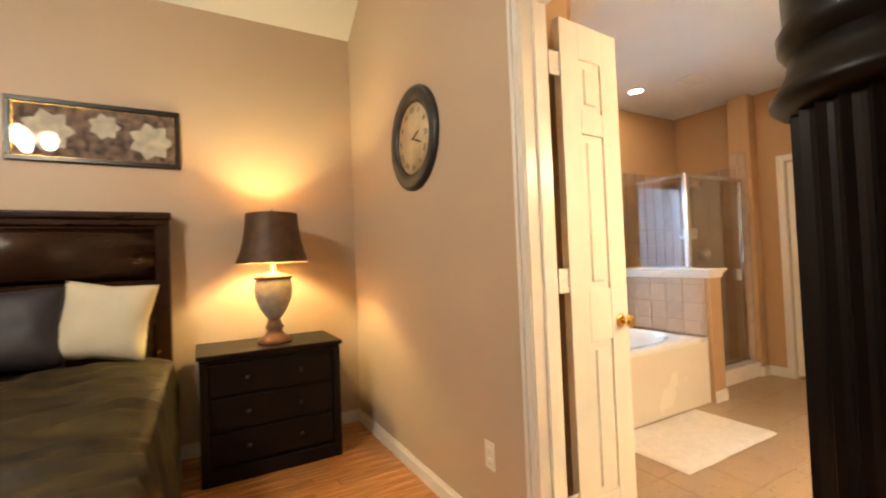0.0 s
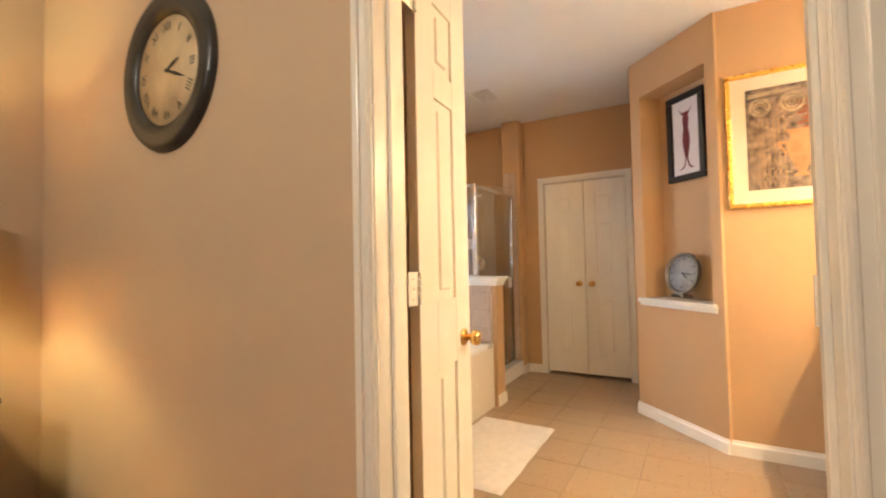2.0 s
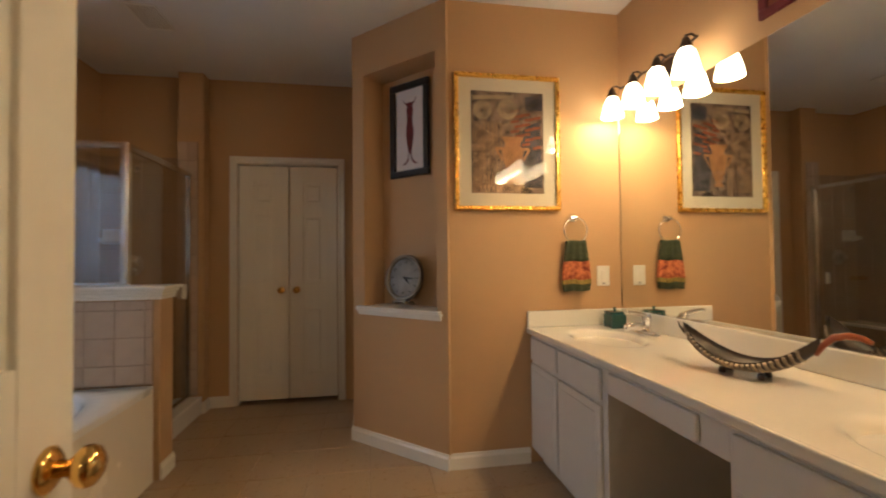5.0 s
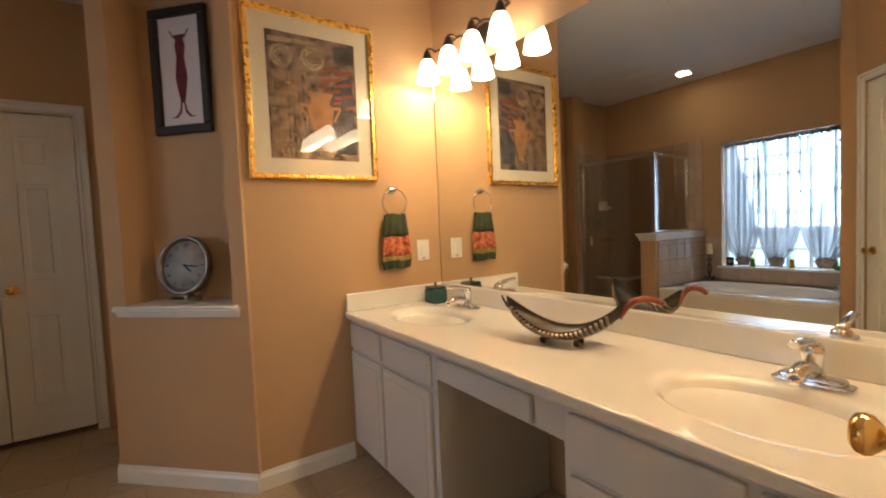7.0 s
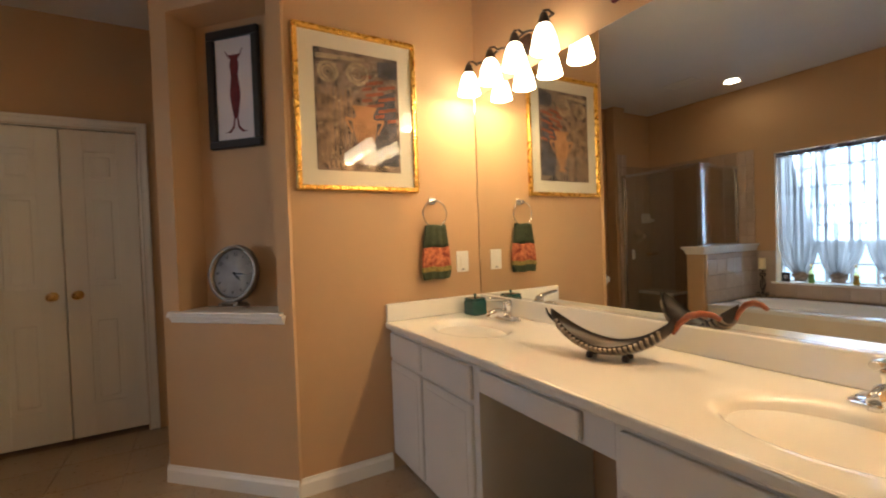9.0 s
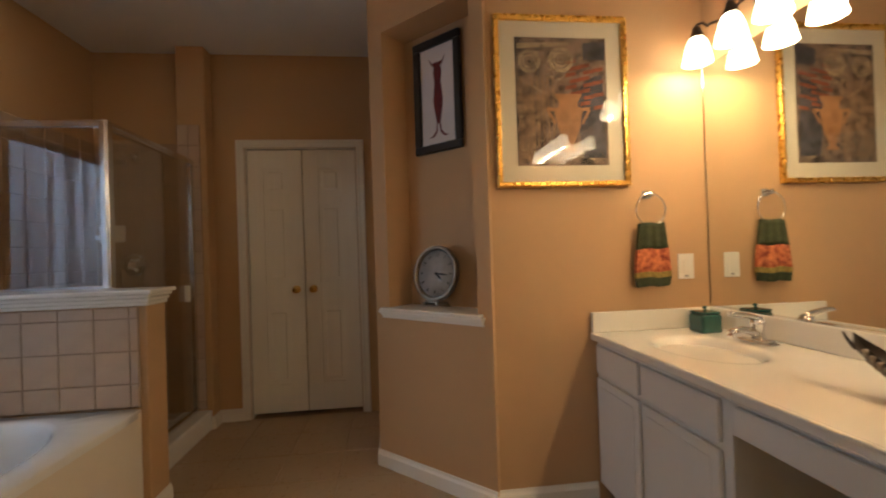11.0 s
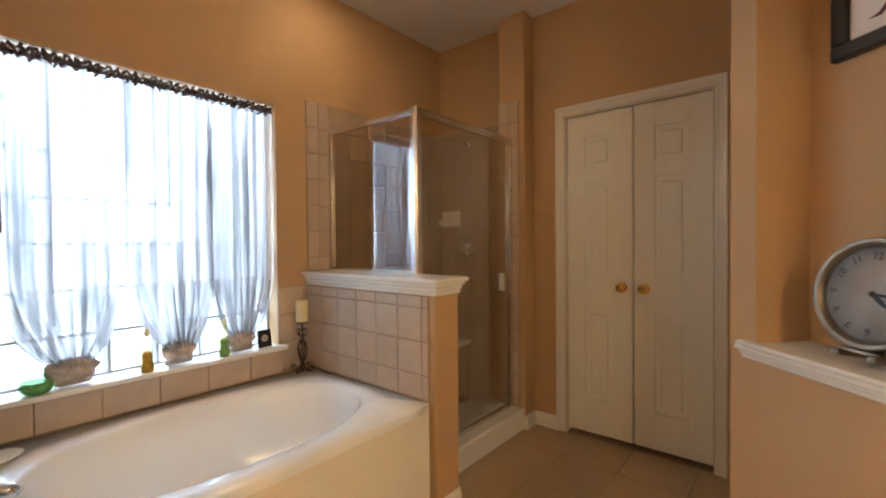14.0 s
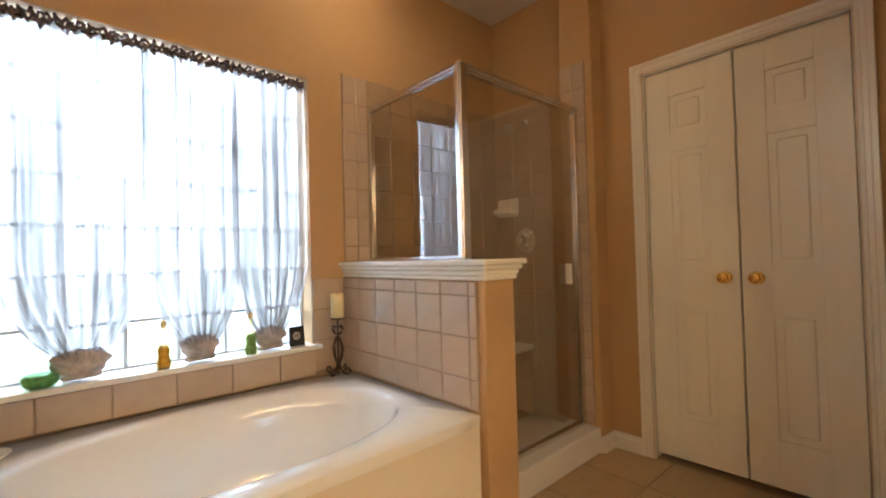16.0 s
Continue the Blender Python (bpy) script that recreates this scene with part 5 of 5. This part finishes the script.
for i in range(nu):
    for j in range(nv):
        bm.faces.new((g[i, j], g[i + 1, j], g[i + 1, j + 1], g[i, j + 1])).smooth = True
ob = new("bedspread", finish("bedspread", bm, M_QUILT))
tagged(ob, "dark brown patterned rumpled bedspread with painted olive-gold sheen on the bed", "bedspread")


def pillow(name, m, w, h, t, material, label):
    bm = bmesh.new()
    n = 22
    for s in (-1, 1):
        gg = {}
        for i in range(n + 1):
            for j in range(n + 1):
                u, v = i / n * 2 - 1, j / n * 2 - 1
                k = max(0, (1 - u ** 4) * (1 - v ** 4)) ** 0.55
                pinch = 1 - 0.10 * (1 - abs(u)) * abs(v) - 0.10 * (1 - abs(v)) * abs(u)
                gg[i, j] = bm.verts.new((u * w / 2 * pinch, s * t / 2 * k + 0.010 * noise.noise((u * 2.5, v * 2.5, s + w)), v * h / 2 * pinch))
        for i in range(n):
            for j in range(n):
                bm.faces.new((gg[i, j], gg[i + 1, j], gg[i + 1, j + 1], gg[i, j + 1])).smooth = True
    bmesh.ops.remove_doubles(bm, verts=bm.verts, dist=0.006)
    ob = new(name, finish(name, bm, material))
    ob.matrix_world = m
    return tagged(ob, label, "pillow")


pillow("pillow", pose(0.12, 3.72, 0.965, -16, 6, -14), 0.46, 0.44, 0.16, M_PILLOW, "cream pillow leaning on the headboard")
pillow("pillow", pose(-0.32, 3.70, 0.96, -18, 0, 4), 0.56, 0.44, 0.17, M_NAVY, "dark plum patterned pillow leaning on the headboard")
pillow("pillow", pose(-0.88, 3.70, 0.96, -18, 0, -3), 0.56, 0.44, 0.17, M_NAVY, "dark plum patterned pillow leaning on the headboard")

ns = thing("nightstand", pose(0.565, 3.52, 0), "black-brown wooden nightstand with moulded top", "nightstand")
nw_, nd_ = 0.80, 0.48
part("top", boxes((-0.015, nw_ + 0.015, -0.02, nd_, 0.715, 0.742), (0.0, nw_, -0.008, nd_, 0.695, 0.716), bevel=0.006, seg=2), M_BLACKWOOD, ns)
part("body", boxes((0.02, nw_ - 0.02, 0.01, nd_, 0.09, 0.696), bevel=0.004), M_BLACKWOOD, ns)
part("plinth", boxes((0.0, nw_, -0.006, nd_, 0.0, 0.09), bevel=0.008, seg=2), M_BLACKWOOD, ns)
for z0, z1 in ((0.50, 0.68), (0.305, 0.485), (0.11, 0.29)):
    dr_ = part("drawer", boxes((0.055, nw_ - 0.055, -0.004, 0.012, z0, z1), bevel=0.005, seg=2), M_BLACKWOOD, ns)
    for kx in (0.25, 0.55):
        part("knob", turned([(0.006, 0), (0.006, 0.012), (0.014, 0.018), (0.013, 0.026), (0, 0.028)], 14, pose(kx, -0.004, (z0 + z1) / 2, 90)), M_BRONZE, dr_)
for kx in (0.0, nw_ - 0.045):
    part("pilaster", boxes((kx, kx + 0.045, -0.010, 0.02, 0.09, 0.695), bevel=0.006, seg=2), M_BLACKWOOD, ns)

tl = thing("table_lamp", pose(1.0, 3.72, 0.743), "lit table lamp with crackled urn base and dark bell shade", "lamp")
part("foot", turned([(0.105, 0), (0.108, 0.012), (0.095, 0.03), (0.062, 0.05), (0.045, 0.075), (0.058, 0.10), (0.045, 0.12), (0.036, 0.15)], 32), M_LAMPFOOT, tl)
part("urn", turned([(0.036, 0.15), (0.055, 0.175), (0.088, 0.225), (0.112, 0.29), (0.118, 0.345), (0.112, 0.385), (0.104, 0.41)], 36), M_LAMPBODY, tl, "crackled cream ceramic urn")
part("neck", turned([(0.118, 0.41), (0.120, 0.424), (0.10, 0.435), (0.05, 0.445), (0.022, 0.46), (0.015, 0.52)], 28), M_LAMPFOOT, tl)
for nm, off, mt2 in (("shade", 0.0, M_SHADE), ("lining", 0.003, M_SHADEIN)):
    bm = bmesh.new()
    prof = [(0.225, 0.515), (0.198, 0.585), (0.180, 0.66), (0.168, 0.74), (0.160, 0.835)]
    rg = [[bm.verts.new(((r - off) * math.cos(2 * math.pi * i / 40), (r - off) * math.sin(2 * math.pi * i / 40), z)) for i in range(40)] for r, z in prof]
    for a, b in zip(rg, rg[1:]):
        for i in range(40):
            bm.faces.new((a[i], a[(i + 1) % 40], b[(i + 1) % 40], b[i])).smooth = True
    part(nm, bm, mt2, tl)
part("finial", turned([(0.006, 0.82), (0.010, 0.845), (0.006, 0.86), (0, 0.868)], 12), M_BRONZE, tl)
part("bulb", turned([(0.012, 0.56), (0.03, 0.60), (0.034, 0.635), (0.025, 0.665), (0, 0.675)], 16), M_BULBGLASS, tl, "lit frosted bulb")

fp = thing("long_framed_print", pose(0.055, 4.049, 2.09, 0, 0, 0), "long black framed print of white flowers above the bed", "picture")
part("picture_frame", frame_bars(0.86, 0.375, 0.030, 0.024), M_BLACK, fp)
part("mat_board", boxes((-0.402, 0.402, -0.008, -0.001, -0.16, 0.16)), M_GOLD, fp, "gilt inner slip")
part("print", boxes((-0.395, 0.395, -0.010, -0.0075, -0.153, 0.153)), M_ART, fp)
random.seed(12)
for cx_, cz_, rr in ((-0.24, 0.0, 0.13), (0.03, 0.05, 0.085), (0.27, -0.02, 0.125)):
    bm = bmesh.new()
    for lay in range(3):
        for q in range(7):
            a = 2 * math.pi * q / 7 + lay * 0.4
            L = rr * (1 - 0.28 * lay)
            pts = []
            for t_ in range(9):
                u = t_ / 8
                w_ = 0.34 * math.sin(math.pi * u)
                pts.append((u, w_))
            pts += [(p, -q_) for p, q_ in reversed(pts[1:-1])]
            flat(bm, [(max(-0.384, min(0.384, cx_ + L * (p * math.cos(a) - q_ * math.sin(a)))), max(-0.142, min(0.142, cz_ + L * (p * math.sin(a) + q_ * math.cos(a))))) for p, q_ in pts], -0.0101 - 0.0008 * lay - 0.00009 * q, 0.0003)
    part("print_flower", bm, M_FLOWER, fp)
part("glazing", boxes((-0.40, 0.40, -0.018, -0.016, -0.158, 0.158)), M_PICGLASS, fp).visible_shadow = False

ol = thing("wall_outlet", pose(XW, 2.265, 0.385), "white electrical outlet plate low on the bedroom wall", "outlet")
part("plate", boxes((-0.006, -0.0005, -0.036, 0.036, -0.06, 0.06), bevel=0.003), M_WHITEPL, ol)
for s in (-1, 1):
    part("socket", turned([(0.016, 0), (0.015, 0.002), (0, 0.0021)], 16, pose(-0.006, 0, 0.024 * s, 0, -90)), M_WHITEPL, ol)

# fluted dark post beside the doorway
fl = thing("fluted_pedestal", pose(1.305, 0.870, 0) @ Matrix.Diagonal((0.79, 0.79, 1, 1)), "tall black fluted wooden post with carved top", "pedestal")
part("plinth", boxes((-0.15, 0.15, -0.15, 0.15, 0.0, 0.10), bevel=0.010, seg=2), M_BLACKWOOD, fl)
bm = bmesh.new()
n = 96
zs = [0.10 + 1.305 * q / 6 for q in range(7)]
rg = []
for z in zs:
    rg.append([bm.verts.new(((0.136 - 0.012 * abs(math.sin(a * 12 * math.pi * 2 / n)) ** 0.6) * math.cos(2 * math.pi * a / n), (0.136 - 0.012 * abs(math.sin(a * 12 * math.pi * 2 / n)) ** 0.6) * math.sin(2 * math.pi * a / n), z)) for a in range(n)])
for a, b in zip(rg, rg[1:]):
    for i in range(n):
        bm.faces.new((a[i], a[(i + 1) % n], b[(i + 1) % n], b[i]))
part("fluted_shaft", bm, M_BLACKWOOD, fl)
part("capital", turned([(0.130, 1.398), (0.150, 1.404), (0.162, 1.412), (0.163, 1.420), (0.150, 1.432), (0.138, 1.452), (0.136, 1.470)], 48), M_BLACKWOOD, fl)
bm = bmesh.new()
prof = [(0.136, 1.470), (0.148, 1.485), (0.150, 1.50), (0.139, 1.515), (0.141, 1.56), (0.146, 1.63), (0.150, 1.70), (0.138, 1.78), (0.10, 1.84), (0.05, 1.88), (0.002, 1.89)]
rg = []
for q, (r, z) in enumerate(prof):
    carve = 0.007 if 3 < q < 8 else 0.0
    rg.append([bm.verts.new(((r - carve * abs(math.sin(4.5 * math.pi * 2 * a / n + q)) ** 0.7) * math.cos(2 * math.pi * a / n), (r - carve * abs(math.sin(4.5 * math.pi * 2 * a / n + q)) ** 0.7) * math.sin(2 * math.pi * a / n), z)) for a in range(n)])
for a, b in zip(rg, rg[1:]):
    for i in range(n):
        bm.faces.new((a[i], a[(i + 1) % n], b[(i + 1) % n], b[i])).smooth = True
part("carved_top", bm, M_BLACKWOOD, fl)

ch = thing("chandelier", pose(-0.76, 1.92, 0), "bronze bedroom chandelier with three lit glass bowls", "chandelier")
part("stem", tubes(([(0, 0, 3.752), (0, 0, 2.62)], 0.010)), M_BRONZE, ch)
for cx, cy in CHANDELIER:
    part("arm", tubes(([(0, 0, 2.64), ((cx + 0.76) * 0.5, (cy - 1.92) * 0.5, 2.60), (cx + 0.76, cy - 1.92, 2.63)], 0.008)), M_BRONZE, ch)
    bm = bmesh.new()
    prof = [(0.03, 2.62), (0.07, 2.585), (0.085, 2.54)]
    rg = [[bm.verts.new((cx + 0.76 + r * math.cos(2 * math.pi * i / 24), cy - 1.92 + r * math.sin(2 * math.pi * i / 24), z)) for i in range(24)] for r, z in prof]
    for a, b in zip(rg, rg[1:]):
        for i in range(24):
            bm.faces.new((a[i], a[(i + 1) % 24], b[(i + 1) % 24], b[i])).smooth = True
    part("glass_bowl", bm, M_BULBGLASS, ch)


# ---------------- tiles and planks ----------------
def tile_mesh(w, h, t, material, bev=0.003):
    """A tile in the x-z plane, its face towards -y."""
    bm = bmesh.new()
    lo = [bm.verts.new((x, 0, z)) for x, z in ((0, 0), (w, 0), (w, h), (0, h))]
    mid = [bm.verts.new((x, -t + bev, z)) for x, z in ((0, 0), (w, 0), (w, h), (0, h))]
    hi = [bm.verts.new((x, -t, z)) for x, z in ((bev, bev), (w - bev, bev), (w - bev, h - bev), (bev, h - bev))]
    for a, b in ((lo, mid), (mid, hi)):
        for i in range(4):
            j = (i + 1) % 4
            bm.faces.new((a[i], a[j], b[j], b[i]))
    bm.faces.new(hi)
    return finish("tile", bm, material)


def tile_field(parent, m, x0, x1, z0, z1, w, h, t, material, gap=0.003, top_row=None, from_right=False):
    cache = {}
    zs_ = []
    z = z1
    if top_row:
        zs_.append((z1 - top_row, z1))
        z = z1 - top_row
    while z > z0 + 0.012:
        zs_.append((max(z0, z - h), z))
        z -= h
    x = x0
    xs_ = []
    while x < x1 - 0.012:
        xs_.append((x, min(x1, x + w)))
        x += w
    for a, b in xs_:
        for c, d in zs_:
            key = (round(b - a, 3), round(d - c, 3))
            if key not in cache:
                cache[key] = tile_mesh(key[0] - gap, key[1] - gap, t, material)
            ob = new("tile", cache[key])
            ob.parent = parent
            ob.matrix_local = m @ pose(a + gap / 2, 0, c + gap / 2)


def backing(name, dims, label):
    return struct(name, boxes(dims), M_GROUT, label, "tiling")


# half wall, tub side
b = backing("tiling_half_wall", (HX0 - 0.006, HX0 + 0.001, HY + 0.035, YW, TZ + 0.002, 1.0), "tan square ceramic tiles on the half wall")
tile_field(b, pose(HX0 - 0.006, YW, 0, 0, 0, -90), 0.0, YW - HY - 0.035, TZ + 0.004, 1.0, 0.152, 0.152, 0.007, M_TILE, top_row=0.052)
# window wall beside and below the sill
b = backing("tiling_window_wall", (WX1 + 0.002, HX0 - 0.014, YW - 0.006, YW + 0.001, TZ + 0.002, 1.0), "tan ceramic tiles beside the window")
tile_field(b, pose(0, YW - 0.006, 0), WX1 + 0.002, HX0 - 0.014, TZ + 0.004, 1.0, 0.152, 0.152, 0.006, M_TILE)
b = backing("tiling_sill_riser", (EX, WX1 + 0.001, YW - 0.03, YW + 0.001, TZ + 0.002, WZ0 - 0.019), "tan ceramic tiles below the window sill")
tile_field(b, pose(0, YW - 0.03, 0), EX, WX1 + 0.001, TZ + 0.004, WZ0 - 0.019, 0.205, 0.152, 0.006, M_TILE)
b = backing("tiling_tub_end", (EX - 0.001, EX + 0.006, 2.80, YW - 0.031, TZ + 0.002, 1.05), "tan ceramic tiles at the tub's foot")
tile_field(b, pose(EX + 0.006, 2.80, 0, 0, 0, 90), 0, YW - 2.831, TZ + 0.004, 1.05, 0.152, 0.152, 0.006, M_TILE)
# shower walls
b = backing("tiling_shower_back", (HX0 + 0.002, XC - 0.006, YW - 0.006, YW + 0.001, 1.081, 2.075), "brown ceramic tiles in the shower")
tile_field(b, pose(0, YW - 0.006, 0), HX0 + 0.002, GX - 0.014, 1.083, 2.075, 0.078, 0.152, 0.006, M_TILE)
tile_field(b, pose(0, YW - 0.006, 0), GX - 0.014, XC - 0.013, 1.083, 2.075, 0.152, 0.152, 0.006, M_SHTILE)
b = backing("tiling_shower_back_low", (HX1 + 0.002, XC - 0.006, YW - 0.006, YW + 0.001, 0.052, 1.080), "brown ceramic tiles low in the shower")
tile_field(b, pose(0, YW - 0.006, 0), HX1 + 0.002, XC - 0.013, 0.054, 1.08, 0.152, 0.152, 0.006, M_SHTILE)
b = backing("tiling_shower_side", (XC - 0.006, XC + 0.001, 3.071, YW - 0.013, 0.052, 2.075), "brown ceramic tiles behind the shower valve")
tile_field(b, pose(XC - 0.006, YW - 0.013, 0, 0, 0, -90), 0.0, YW - 0.013 - 3.072, 0.054, 2.075, 0.152, 0.152, 0.006, M_SHTILE)
b = backing("tiling_column", (5.274, 5.281, 2.915, 3.069, 0.145, 2.18), "tan ceramic trim tiles on the wall fin")
tile_field(b, pose(5.274, 3.069, 0, 0, 0, -90), 0.0, 0.154, 0.147, 2.18, 0.077, 0.152, 0.006, M_TILE)
# bathroom floor
b = struct("floor_bathroom_bed", boxes((XB - 0.06, XC + 0.6, -0.05, YW, -0.011, -0.004)), M_FLOORGROUT, "mortar bed under the bathroom tiles", "floor")
FT = 0.335
tile_field(b, pose(XB - 0.05, 0.0, -0.004, -90, 0, 0) @ pose(0, 0, 0), 0.0, XC + 0.02 - XB + 0.05, 0.0, 2.90, FT, FT, 0.004, M_FLOORTILE, gap=0.004)
# oak planks in the bedroom
b = struct("floor_bedroom_bed", boxes((-2.6, XB - 0.06, -2.6, 4.05, -0.011, -0.006)), M_WOOD, "sub floor under the oak planks", "floor")
random.seed(21)
cache = {}
y, row = 4.05, 0
while y > -1.0:
    x = XB - 0.062 + random.uniform(0.0, 0.6)
    while x > -2.6:
        L = random.choice((0.6, 0.9, 1.2))
        xa, xb = max(-2.6, x - L), min(XB - 0.062, x)
        key = round(xb - xa, 2)
        if key > 0.03:
            if key not in cache:
                cache[key] = finish("plank", boxes((0.0008, key - 0.0008, 0.0008, 0.0822, 0, 0.006), bevel=0.0012), M_WOOD)
            ob = new("plank", cache[key])
            ob.parent = b
            ob.location = (xa, y - 0.083, -0.006)
        x -= L
    y -= 0.083
    row += 1
